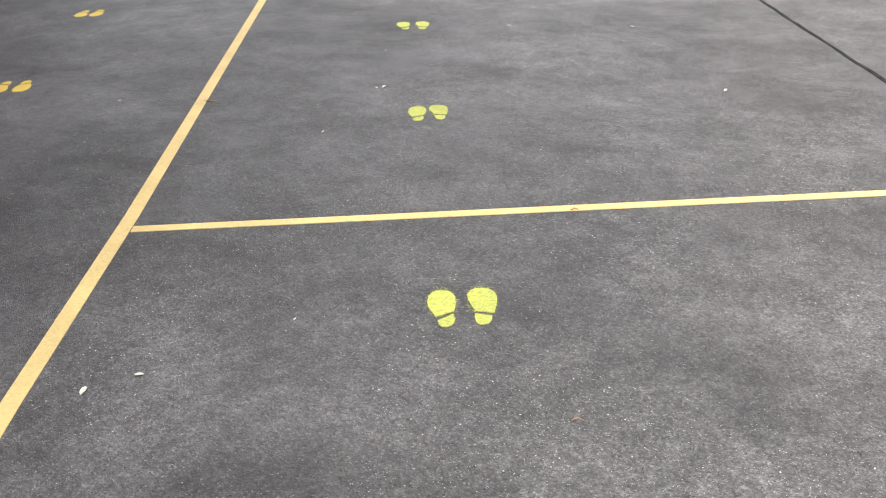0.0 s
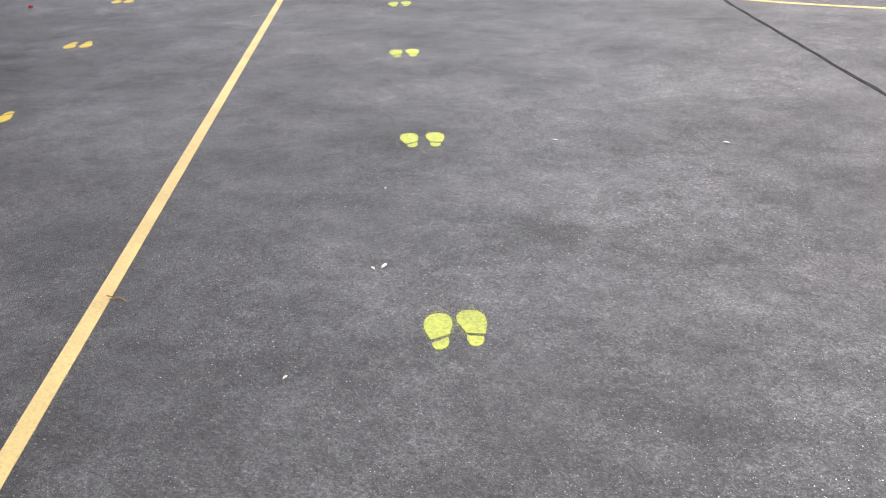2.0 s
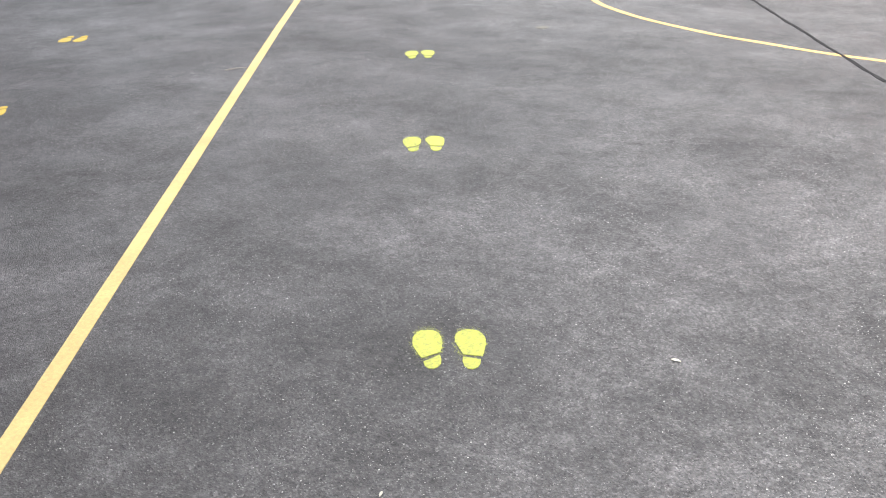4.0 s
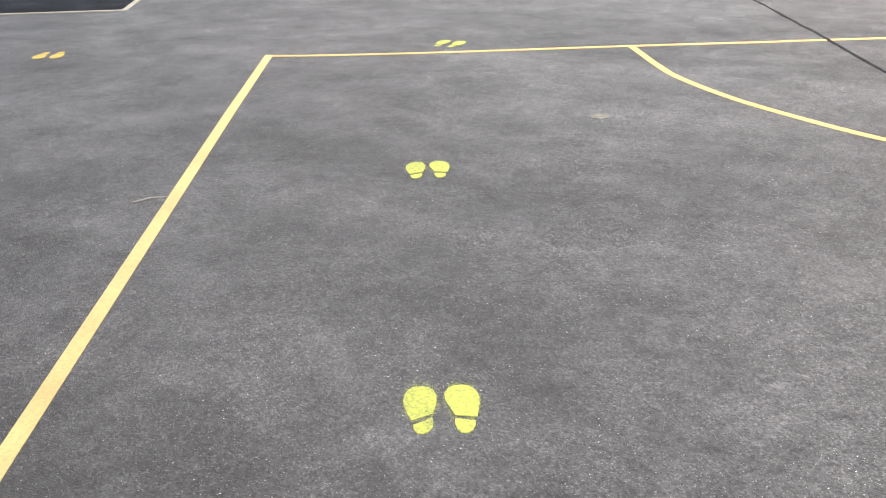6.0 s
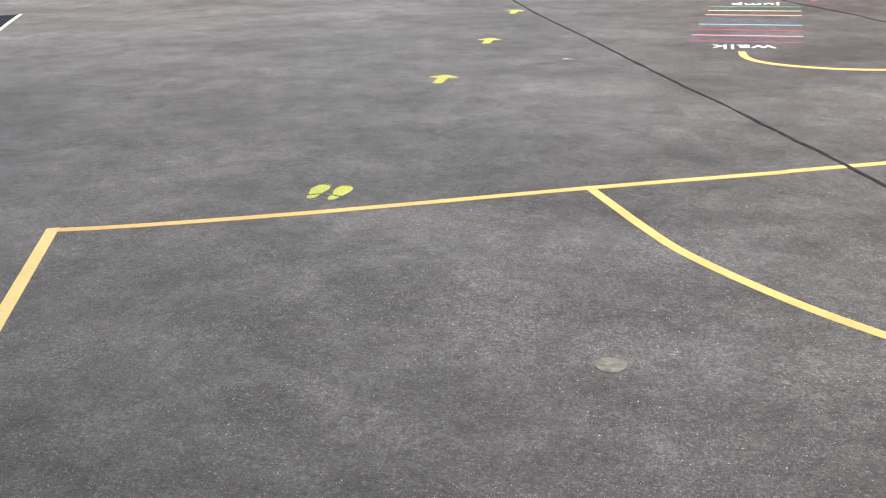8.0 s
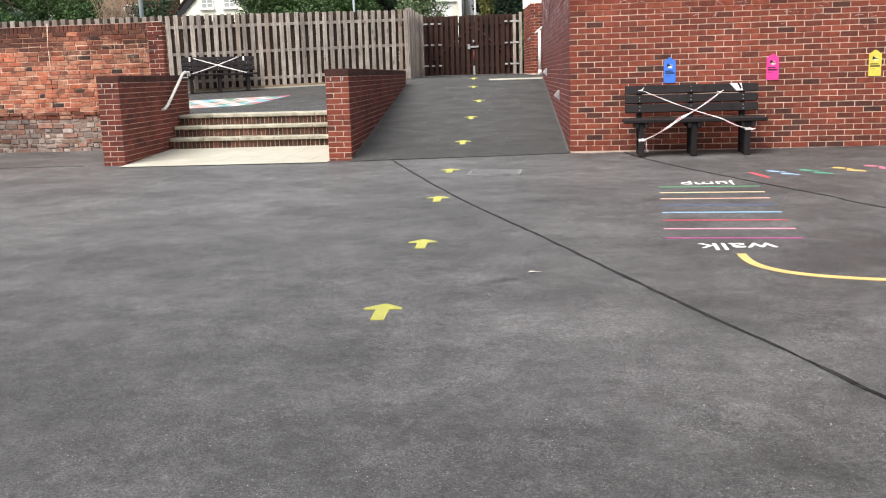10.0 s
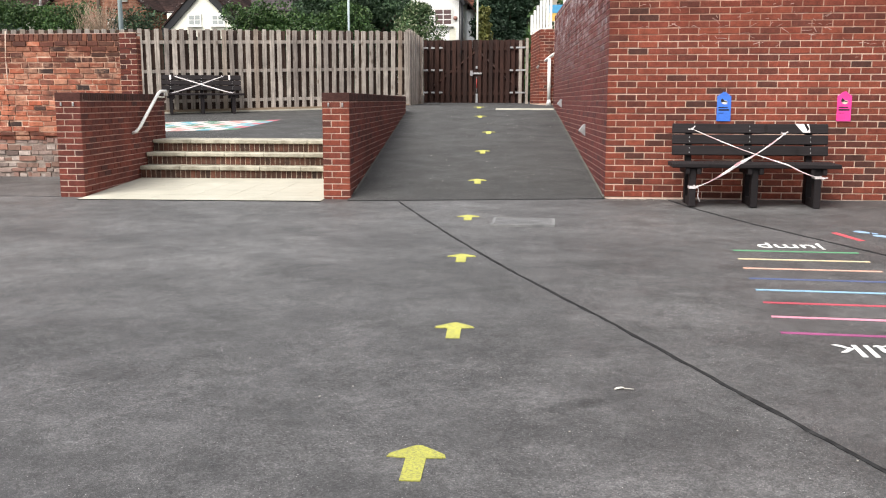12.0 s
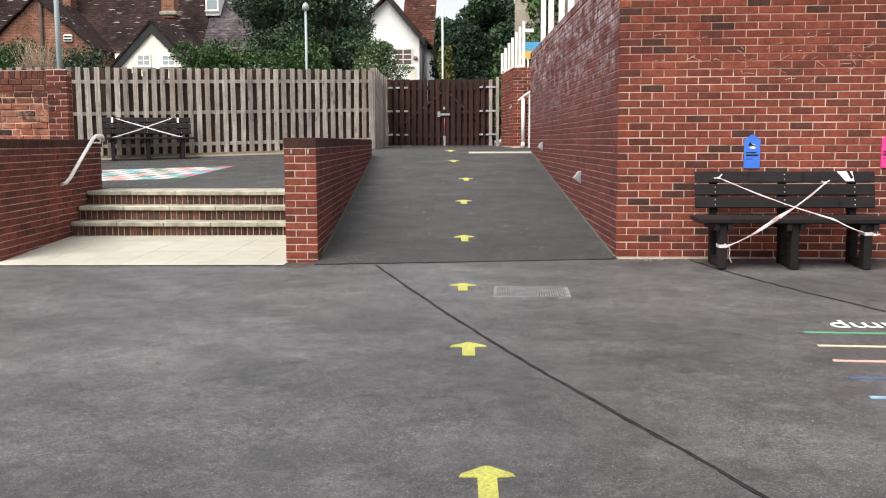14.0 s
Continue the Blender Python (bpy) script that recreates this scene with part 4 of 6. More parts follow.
def pale_mesh(name, width, depth, height, material, rng):
    bm = box((-width / 2, -depth / 2, 0), (width / 2, depth / 2, height), bevel=0.003)
    return mesh_of(bm, name, material)


def board_run(parent, a, b, z_of, height, material, width, gap, rails, front_sign, pale_name="pale", layer=0.05, faces=(1, -1), back=None, back_to=1.0):
    """Boards on both faces of the rails, those behind covering the gaps in front."""
    d = (b - a)
    run, u = d.length, d.normalized()
    n = Vector((u.y, -u.x)) * front_sign
    turn = math.degrees(math.atan2(u.y, u.x))
    shapes = [pale_mesh(pale_name, width * w, 0.019, height * h, material, rng) for w, h in ((1, 1), (0.96, 1.004), (1.03, 0.995))]
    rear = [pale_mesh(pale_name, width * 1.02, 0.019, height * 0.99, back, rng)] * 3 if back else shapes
    s, k = width / 2, 0
    while s < run:
        for side_k, off in ((1, 0.0), (-1, (width + gap) / 2)):
            if side_k in faces and s + off < run * (back_to if side_k < 0 else 1.0):
                p = a + u * (s + off) + n * (layer / 2 + 0.0105) * side_k
                ob = new(pale_name, (shapes if side_k > 0 else rear)[(k + side_k) % 3])
                ob.matrix_world = pose(p.x, p.y, z_of(p.x, p.y) + 0.03, rng.uniform(-0.5, 0.5), 0, turn + rng.uniform(-2, 2)) @ pose(0, 0, 0, 0, rng.uniform(-0.7, 0.7), 0)
                ob.parent = parent
                ob.matrix_parent_inverse = parent.matrix_world.inverted()
        s += width + gap
        k += 1
    for h in rails:
        bm = bmesh.new()
        for q, r in ((a, b),):
            quad = [q - n * layer / 2, r - n * layer / 2, r + n * layer / 2, q + n * layer / 2]
            low = [bm.verts.new((p.x, p.y, z_of(p.x, p.y) + h)) for p in quad]
            high = [bm.verts.new((p.x, p.y, z_of(p.x, p.y) + h + 0.07)) for p in quad]
            bm.faces.new(high)
            bm.faces.new(low[::-1])
            for i in range(4):
                bm.faces.new((low[i], low[(i + 1) % 4], high[(i + 1) % 4], high[i]))
        bmesh.ops.recalc_face_normals(bm, faces=bm.faces)
        part("rail", bm, material, parent)


fence = thing("timber_fence", (F0.x, F0.y, tz(F0.y)), "weathered grey timber fence with boards on both faces", "fence")
flat_top = lambda x, y: 1.145 + 0.018 * (x + 12.5) + 0.016 * min(0.0, x + 12.5)
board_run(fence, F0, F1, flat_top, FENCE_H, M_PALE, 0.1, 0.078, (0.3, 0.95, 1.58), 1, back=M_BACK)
u = (F1 - F0).normalized()
for k in range(6):
    p = F0 + u * (0.6 + 1.95 * k) - Vector((u.y, -u.x)) * 0.06
    part("post", box((p.x - 0.045, p.y - 0.045, 0.9), (p.x + 0.045, p.y + 0.045, flat_top(p.x, p.y) + 1.78), bevel=0.004), M_PALE, fence)
n = Vector((u.y, -u.x)) * 0.052
bm = bmesh.new()
ribbon(bm, [F0 + n, F1 + n], 0.03, lambda x, y: tz(y) - 0.05, lambda x, y: flat_top(x, y) + 0.15)
part("gravel_board", bm, M_GRAVEL_BOARD, fence)
fence2 = thing("timber_fence", (F1.x, F1.y, tz(F1.y)), "weathered grey timber return fence beside the gate", "fence")
board_run(fence2, F1, F2, lambda x, y: 1.3, FENCE_H, M_PALE, 0.1, 0.085, (0.3, 0.95, 1.58), 1)
part("post", box((F1.x - 0.06, F1.y - 0.02, 1.1), (F1.x + 0.05, F1.y + 0.09, 3.12), bevel=0.004), M_PALE, fence2)
part("post", box((-7.9, 37.93, 1.2), (-7.78, 38.05, 3.16), bevel=0.004), M_PALE, fence2)
structure("kerb_strip", ribbon(bmesh.new(), [F0 + n * 1.8, F1 + n * 1.8], 0.08, lambda x, y: tz(y) - 0.05, lambda x, y: tz(y) + 0.03), M_SLAB, "pale concrete strip at the foot of the fence", "kerb")

# ---- gates ----
GATE_Y, GATE_Z = 38.0, 1.375
for xa, xb in ((-7.76, -6.295), (-6.285, -5.04)):
    gate = thing("timber_gate", (xa, GATE_Y, GATE_Z), "closed dark brown timber gate with steel hinges", "gate", "double gates")
    board_run(gate, Vector((xa, GATE_Y)), Vector((xb, GATE_Y)), lambda x, y: GATE_Z, 1.69, M_GATE, 0.1, 0.055, (0.25, 0.85, 1.45), 1, "board")
    hinge_x = xa if xa < -7 else xb
    sgn = 1 if xa < -7 else -1
    for h in (0.29, 0.89, 1.49):
        front_y = GATE_Y - (0.062 if sgn > 0 else 0.09)
        for q0, q1 in ((-0.06, 0.12), (0.2, 0.3), (0.42, 0.52)) if sgn > 0 else ((-0.06, 0.2), (0.27, 0.36)):
            part("hinge", box((min(hinge_x + sgn * q0, hinge_x + sgn * q1), front_y, GATE_Z + h), (max(hinge_x + sgn * q0, hinge_x + sgn * q1), GATE_Y - 0.05, GATE_Z + h + 0.045), bevel=0.003), M_STEEL, gate, "galvanised strap hinge")
    a, b = (xa + 0.05, xb - 0.05) if sgn > 0 else (xb - 0.05, xa + 0.05)
    part("brace", tube([(a, GATE_Y - 0.01, GATE_Z + 0.3), (b, GATE_Y - 0.01, GATE_Z + 1.4)], 0.035, 4), M_GATE, gate)
    if sgn > 0:
        part("latch", box((-6.48, GATE_Y - 0.075, GATE_Z + 0.76), (-6.41, GATE_Y - 0.045, GATE_Z + 0.9), bevel=0.004), M_STEEL, gate, "galvanised latch plate")
        part("latch_bar", box((-6.41, GATE_Y - 0.075, GATE_Z + 0.8), (-6.16, GATE_Y - 0.05, GATE_Z + 0.85), bevel=0.004), M_STEEL, gate)
        part("drop_bolt", tube([(-6.3, GATE_Y - 0.07, GATE_Z + 0.02), (-6.3, GATE_Y - 0.07, GATE_Z + 0.74)], 0.007), M_GRATE, gate, "steel drop bolt")
        part("bolt_tag", tube([(-6.3, GATE_Y - 0.07, GATE_Z + 0.42), (-6.3, GATE_Y - 0.07, GATE_Z + 0.68)], 0.012), plain("red_tape", (0.4, 0.05, 0.04), 0.6), gate, "red tape round the bolt")
        part("bolt_guide", box((-6.33, GATE_Y - 0.08, GATE_Z + 0.03), (-6.27, GATE_Y - 0.055, GATE_Z + 0.28), bevel=0.004), M_STEEL, gate)
        part("padlock", box((-6.33, GATE_Y - 0.09, GATE_Z + 0.95), (-6.28, GATE_Y - 0.06, GATE_Z + 1.02), bevel=0.006), M_STEEL, gate, "small steel padlock")
    else:
        part("stile", box((-5.16, GATE_Y - 0.08, GATE_Z + 0.02), (-5.07, GATE_Y - 0.047, GATE_Z + 1.7), bevel=0.004), M_PALE, gate, "weathered grey upright")
part("gate_post", box((-4.98, 37.93, 1.2), (-4.9, 38.05, 3.14), bevel=0.004), M_PALE, None)
tagged(bpy.data.objects["gate_post"], "weathered grey timber gate post", "gate post")

# ---- benches ----
def bench(x, y, z, turn, label, length=1.7, low=1.0):
    """A park bench of dark boards on three frames; its back stands at y."""
    ob = thing("bench", (x, y, z), label, "bench", "park benches", turn)
    m = pose(x, y, z, 0, 0, turn) @ Matrix.Diagonal((1, 1, low, 1))
    half = length / 2
    for k in range(3):
        lean = pose(0, -0.02 + 0.022 * k, 0.545 + 0.122 * k, -10)
        slat = part("back_slat", box((-half, -0.02, 0), (half, 0.02, 0.109), m @ lean, 0.007), M_BENCH, ob)
        for fx in (-0.66, 0.0, 0.66):
            if k < 2 or fx == 0.0:
                for dz in (0.03, 0.078):
                    part("bolt", tube([m @ lean @ Vector((fx, -0.019, dz)), m @ lean @ Vector((fx, -0.0245, dz))], [0.0075, 0.005], 8), M_STEEL, slat, "steel coach bolt head")
    for k in range(4):
        part("seat_slat", box((-half - 0.04, -0.45 + 0.114 * k, 0.43), (half + 0.04, -0.45 + 0.114 * k + 0.106, 0.478), m, 0.008), M_BENCH, ob)
    for fx in (-0.66, 0.0, 0.66):
        part("front_leg", box((fx - 0.036, -0.41, 0), (fx + 0.036, -0.29, 0.429), m, 0.006), M_BENCH, ob)
        part("rear_leg", box((fx - 0.036, -0.05, 0), (fx + 0.036, 0.07, 0.46), m, 0.006), M_BENCH, ob)
        part("back_post", box((fx - 0.035, -0.03, 0.03), (fx + 0.035, 0.05, 0.5), m @ pose(0, 0.032, 0.4, -8), 0.006), M_BENCH, ob)
        # added dark bar gives shape to the ground shadow between the legs
        part("foot_rail", box((fx - 0.03, -0.291, 0.0), (fx + 0.03, -0.049, 0.09), m, 0.006), M_BENCH, ob)
        for sx in (-1, 1):
            part("bearer", box((fx + sx * 0.037, -0.435, 0.36), (fx + sx * 0.085, 0.06, 0.4295), m, 0.006), M_BENCH, ob)
    return m


M_TAPE = plain("barrier_tape", (0.8, 0.74, 0.74), 0.45)
M_TAPE_RED = plain("barrier_tape_red", (0.66, 0.36, 0.39), 0.45)


def ragged(m, q, seed):
    """The tied end of a tape: a small lump with two loose tails."""
    r = random.Random(seed)
    bm = bmesh.new()
    made = bmesh.ops.create_icosphere(bm, subdivisions=2, radius=0.014)["verts"]
    for v in made:
        v.co = m @ (Vector(q) + v.co * (1 + 0.5 * noise.noise(v.co * 90 + Vector((seed, 0, 0)))))
    for k in range(2):
        a = r.uniform(-0.6, 0.6) + (0.3 if k else 2.6)
        tip = Vector(q) + Vector((0.045 * math.cos(a), -0.012, 0.045 * math.sin(a)))
        w = Vector((-math.sin(a), 0, math.cos(a))) * 0.009
        f = [bm.verts.new(m @ p) for p in (Vector(q) - w * 0.5, Vector(q) + w * 0.5, tip + w, tip - w * 0.6)]
        back = [bm.verts.new(v.co + (m.to_3x3() @ Vector((0, 0.002, 0)))) for v in f]
        bm.faces.new(f)
        bm.faces.new(back[::-1])
        for i in range(4):
            bm.faces.new((f[i], back[i], back[(i + 1) % 4], f[(i + 1) % 4]))
    return bm


def tape(m, points, label, widths, sag=0.03, seed=1, red=True, group="barrier tapes"):
    """A thin crumpled plastic tape, folded and twisted along its way."""
    a, mid_p, b = Vector(points[0]), Vector(points[1]), Vector(points[-1])
    bend = (mid_p - a).length / ((mid_p - a).length + (b - mid_p).length)
    d = (b - a).normalized()
    side_v = Vector((0, -1, 0)).cross(d).normalized()
    steps_n, rows = 60, []
    for k in range(steps_n + 1):
        t = k / steps_n
        p = a.lerp(mid_p, t / bend) if t < bend else mid_p.lerp(b, (t - bend) / (1 - bend))
        p += Vector((0, 0, -sag * abs(math.sin(math.pi * (t / bend if t < bend else (t - bend) / (1 - bend))))))
        s = t * (len(widths) - 1)
        i = min(int(s), len(widths) - 2)
        w = (widths[i] + (widths[i + 1] - widths[i]) * (s - i)) * (1 + 0.25 * noise.noise((t * 22, seed, 0)))
        tip = Vector((0, -0.35, 0)) * noise.noise((t * 9, seed, 4))
        crease = Vector((0, -0.12 * w + 0.1 * w * noise.noise((t * 30, seed, 8)), 0))
        rows.append((p + (side_v + tip) * w / 2, p + crease, p - (side_v + tip) * w / 2))

    def strip(i, j, lift, spans):
        bm = bmesh.new()
        for k0, k1 in spans:
            last = None
            for k in range(k0, k1 + 1):
                u, v = rows[k][i], rows[k][j]
                off = Vector((0, -lift, 0))
                ring = [bm.verts.new(m @ q) for q in (u + off, v + off, v + off + Vector((0, 0.0012, 0)), u + off + Vector((0, 0.0012, 0)))]
                if last:
                    for q in range(4):
                        bm.faces.new((last[q], last[(q + 1) % 4], ring[(q + 1) % 4], ring[q]))
                last = ring
        return bm

    ob = thing("barrier_tape", m @ a, label, "barrier tape", group)
    part("tape", strip(0, 1, 0.0, [(0, steps_n)]), M_TAPE, ob)
    part("folded_half", strip(1, 2, 0.0, [(0, steps_n)]), M_TAPE, ob)
    if red:
        part("stripe", strip(1, 2, 0.0014, [(6, 13), (20, 27), (34, 38), (45, 55)]), M_TAPE_RED, ob, "red stripe printed on the tape")
    for q, sd in ((a, seed), (b, seed + 7)):
        part("knot", ragged(m, q, sd), M_TAPE, ob)
    return ob


B1 = (-1.985, 23.06, gz(-2.0, 22.9))
mb = bench(*B1, 0, "dark brown recycled board bench taped off before the brick wall")
tape(mb, [(-0.64, -0.05, 0.84), (0.33, -0.46, 0.47), (0.7, -0.45, 0.33)], "white and red barrier tape across the bench", (0.006, 0.009, 0.01, 0.007, 0.009, 0.016, 0.011, 0.007), sag=0.02, seed=2)
tape(mb, [(0.36, -0.07, 0.79), (-0.2, -0.462, 0.475), (-0.62, -0.44, 0.22)], "white and red barrier tape across the bench", (0.008, 0.02, 0.014, 0.016, 0.04, 0.027, 0.011, 0.008), sag=0.02, seed=5)
tail = thing("barrier_tape", mb @ Vector((-0.62, -0.43, 0.22)), "loose end of tape hanging on the bench leg", "barrier tape", "barrier tapes")
part("tape", tube([mb @ Vector(p) for p in ((-0.61, -0.425, 0.24), (-0.6, -0.43, 0.18), (-0.605, -0.425, 0.12), (-0.58, -0.43, 0.06))], [0.003, 0.004, 0.003, 0.008], 5), M_TAPE, tail)
for fx, z, leg in ((-0.66, 0.2, tail), (0.66, 0.32, None)):
    holder = leg or thing("barrier_tape", mb @ Vector((fx, -0.4, z)), "tape wound round the bench leg", "barrier tape", "barrier tapes")
    ring = [(fx - 0.0375, -0.4115), (fx + 0.0375, -0.4115), (fx + 0.0375, -0.2885), (fx - 0.0375, -0.2885)]
    bm = bmesh.new()
    for (xa, ya), (xb, yb) in zip(ring, ring[1:] + ring[:1]):
        add_box(bm, (min(xa, xb) - 0.001, min(ya, yb) - 0.001, z), (max(xa, xb) + 0.001, max(ya, yb) + 0.001, z + 0.03), mb)
    part("wrap", bm, M_TAPE, holder, "pink-white tape wound round the leg")
wrap = thing("barrier_tape", mb @ Vector((0.55, -0.05, 0.83)), "white tape wrapped round the top slat", "barrier tape", "barrier tapes")
lean = mb @ pose(0, 0.024, 0.789, -10)
bm = bmesh.new()
add_prism(bm, [(0.49, 0.108), (0.64, 0.108), (0.655, 0.012), (0.575, 0.012)], 0.0225, 0.024)
bmesh.ops.transform(bm, matrix=lean @ Matrix.Rotation(radians(90), 4, "X"), verts=bm.verts)
part("tape", bm, M_TAPE, wrap)
bm = bmesh.new()
add_prism(bm, [(0.585, 0.108), (0.612, 0.108), (0.645, 0.05), (0.625, 0.03)], 0.0241, 0.0255)
bmesh.ops.transform(bm, matrix=lean @ Matrix.Rotation(radians(90), 4, "X"), verts=bm.verts)
part("fold", bm, M_BENCH, wrap, "dark fold in the tape")
mb2 = bench(-11.906, 32.23, tz(32.0), 23, "dark brown recycled board bench taped off before the fence", low=0.935)
tape(mb2, [(-0.55, -0.06, 0.86), (0.2, -0.28, 0.61), (0.62, -0.4, 0.48)], "white barrier tape across the bench", (0.018, 0.026, 0.024, 0.018), sag=0.0, seed=11, red=False)
tape(mb2, [(0.45, -0.06, 0.87), (-0.2, -0.27, 0.62), (-0.62, -0.4, 0.48)], "white barrier tape across the bench", (0.018, 0.026, 0.024, 0.018), sag=0.0, seed=13, red=False)
for fx in (-0.66, 0.6):
    end = thing("barrier_tape", mb2 @ Vector((fx, -0.06, 0.86)), "white tape wrapped round the top slat", "barrier tape", "barrier tapes")
    part("tape", box((fx - 0.02, -0.026, -0.005), (fx + 0.02, -0.0215, 0.11), mb2 @ pose(0, 0.024, 0.789, -10)), M_TAPE, end)

# ---- plaques on the wall ----
def plaque(x, z, colour, said, figure):
    """A pointed plaque with a picture and lines of small print."""
    ob = thing("plaque", (x, FRONT_Y - 0.006, z), f"{said} pointed plaque with a small picture on the brick wall", "plaque", "wall plaques")
    y = FRONT_Y - 0.006
    bm = bmesh.new()
    pts = [(-0.078, 0), (0.078, 0), (0.078, 0.285), (0.066, 0.29), (0.012, 0.334), (-0.012, 0.334), (-0.066, 0.29), (-0.078, 0.285)]
    f = [bm.verts.new((x + a, y - 0.008, z + b)) for a, b in pts]
    g = [bm.verts.new((x + a, y + 0.003, z + b)) for a, b in pts]
    bm.faces.new(f)
    bm.faces.new(g[::-1])
    for i in range(len(pts)):
        j = (i + 1) % len(pts)
        bm.faces.new((f[i], g[i], g[j], f[j]))
    bmesh.ops.recalc_face_normals(bm, faces=bm.faces)
    part("board", bm, plain(f"{said}_plastic", colour, 0.4), ob)
    bm = bmesh.new()
    blob = [(x + 0.004 + a, z + 0.215 + b) for a, b in oval(0, 0, 0.034, 0.024, 14)]
    bm.faces.new([bm.verts.new((a, y - 0.0095, b)) for a, b in blob])
    part("picture", bm, figure, ob)
    bm = bmesh.new()
    bm.faces.new([bm.verts.new((x + a, y - 0.0102, z + b)) for a, b in ((-0.04, 0.232), (-0.026, 0.262), (0.0, 0.234), (0.03, 0.226), (0.036, 0.212), (-0.004, 0.222), (-0.03, 0.21))])
    part("picture_outline", bm, M_BLACK, ob, "black outline of the picture")
    for k, (w, h) in enumerate(((0.1, 0.012), (0.12, 0.018), (0.06, 0.005))):
        zz = z + (0.15, 0.12, 0.09)[k]
        part("print_bar", box((x - 0.06, y - 0.0098, zz), (x - 0.06 + w, y - 0.008, zz + h)), M_BLACK, ob)


plaque(-2.235, 1.235, (0.06, 0.2, 0.75), "blue", M_WHITE)
plaque(-0.91, 1.24, (0.85, 0.05, 0.3), "pink", plain("peach_print", (0.8, 0.6, 0.5)))
plaque(0.37, 1.25, (0.7, 0.58, 0.09), "yellow", plain("pale_print", (0.8, 0.75, 0.4)))

# ---- wedge lamps on the ramp wall ----
for y, z in ((25.95, 1.05), (30.9, 1.42)):
    x = side_x(y) - 0.005
    lamp = thing("wall_lamp", (x, y, z), "grey wedge-shaped bulkhead lamp on the brick wall", "wall lamp", "ramp lamps")
    bm = bmesh.new()
    pts = [(0, -0.085), (-0.092, -0.012), (-0.024, 0.078), (0, 0.078)]
    a = [bm.verts.new((x + p, y - 0.066, z + q)) for p, q in pts]
    b = [bm.verts.new((x + p, y + 0.066, z + q)) for p, q in pts]
    bm.faces.new(a)
    bm.faces.new(b[::-1])
    for i in range(4):
        bm.faces.new((a[i], b[i], b[(i + 1) % 4], a[(i + 1) % 4]))
    bmesh.ops.recalc_face_normals(bm, faces=bm.faces)
    bmesh.ops.bevel(bm, geom=list(bm.edges), offset=0.006, segments=1, affect="EDGES")
    part("housing", bm, M_STEEL, lamp)
    part("back_plate", box((x, y - 0.07, z - 0.086), (x + 0.006, y + 0.07, z + 0.08)), M_STEEL, lamp)

# ---- handrails ----
rail = thing("handrail", (-10.03, 24.9, 1.1), "white painted tube handrail on the low brick wall", "handrail")
rx = left_x(25.0) + 0.09
part("tube", tube([(left_x(24.9), 24.9, 1.0), (rx - 0.02, 24.9, 1.02), (rx, 24.97, 1.07), (rx - 0.07, 25.82, 1.56), (rx - 0.07, 25.92, 1.6), (rx - 0.09, 26.16, 1.6), (rx - 0.1, 26.2, 1.54)], 0.023), M_WHITE, rail)
for y, z in ((25.02, 1.07), (26.0, 1.57)):
    part("bracket", tube([(left_x(y) - 0.0, y, z - 0.06), (rx - 0.05, y, z - 0.06), (rx - 0.05, y, z)], 0.011, 8), M_WHITE, rail)

# wall stub, rail and pickets beyond the ramp wall
stub = structure("wall_stub", prism([(-4.55, 35.62), (-3.4, 35.62), (-3.4, 37.9), (-4.84, 37.9)], 1.2, 3.2), M_MORTAR, "short red brick wall beside the gate", "wall")
lay(stub, stretcher(1.12, 1.4, 3.2), (-4.555, 35.615), (1, 0), (0, -1), M_BRICK, (0.3, 2.4))
lay(stub, stretcher(2.27, 1.4, 3.2, odd=1), (-4.555, 35.62), (-0.29, 2.28), (-2.28, -0.29), M_BRICK, (0.3, 2.4))
rail = thing("handrail", (-4.3, 35.4, 1.37), "white painted handrail on a post by the gate", "handrail")
part("post", tube([(-4.32, 35.5, 1.36), (-4.32, 35.5, 2.5)], 0.042), M_WHITE, rail)
part("foot", tube([(-4.32, 35.5, 1.36), (-4.32, 35.5, 1.5)], [0.065, 0.04]), M_WHITE, rail)
part("rail", tube([(-4.62, 35.9, 2.28), (-4.32, 35.5, 2.52), (-4.0, 35.1, 2.72)], 0.034), M_WHITE, rail)
part("newel", box((-4.2, 35.3, 1.36), (-4.08, 35.42, 2.6), bevel=0.006), M_WHITE, rail)
balustrade = thing("balustrade", (-4.5, 36.8, 3.2), "white painted timber pickets on the brick wall", "balustrade")
for k in range(7):
    x, y = -4.82 + 0.085 * k, 37.72 - 0.3 * k
    part("picket", box((x - 0.034, y - 0.012, 3.2), (x + 0.034, y + 0.012, 3.72 + 0.093 * k), bevel=0.004), M_WHITE, balustrade)
part("bottom_rail", tube([(-4.82, 37.75, 3.26), (-4.31, 35.9, 3.26)], 0.025, 4), M_WHITE, balustrade)
part("cross_bar", box((-4.3, 35.88, 4.02), (-4.08, 35.94, 4.1), bevel=0.004), M_WHITE, balustrade)
board = thing("sign_board", (-4.0, 36.42, 3.2), "blue and yellow sign board behind the pickets", "sign")
part("panel", box((-4.36, 36.4, 3.65), (-3.6, 36.44, 3.85), bevel=0.004), plain("sky_blue", (0.08, 0.35, 0.62)), board)
part("lower_panel", box((-4.36, 36.4, 3.46), (-3.6, 36.44, 3.645), bevel=0.004), plain("amber", (0.75, 0.5, 0.12)), board)
for x in (-4.2, -3.75):
    part("leg", box((x - 0.02, 36.405, 3.2), (x + 0.02, 36.435, 3.46)), M_WHITE, board)
screen = thing("post_screen", (-3.6, 29.5, 3.2), "tall white painted posts above the ramp wall", "screen")
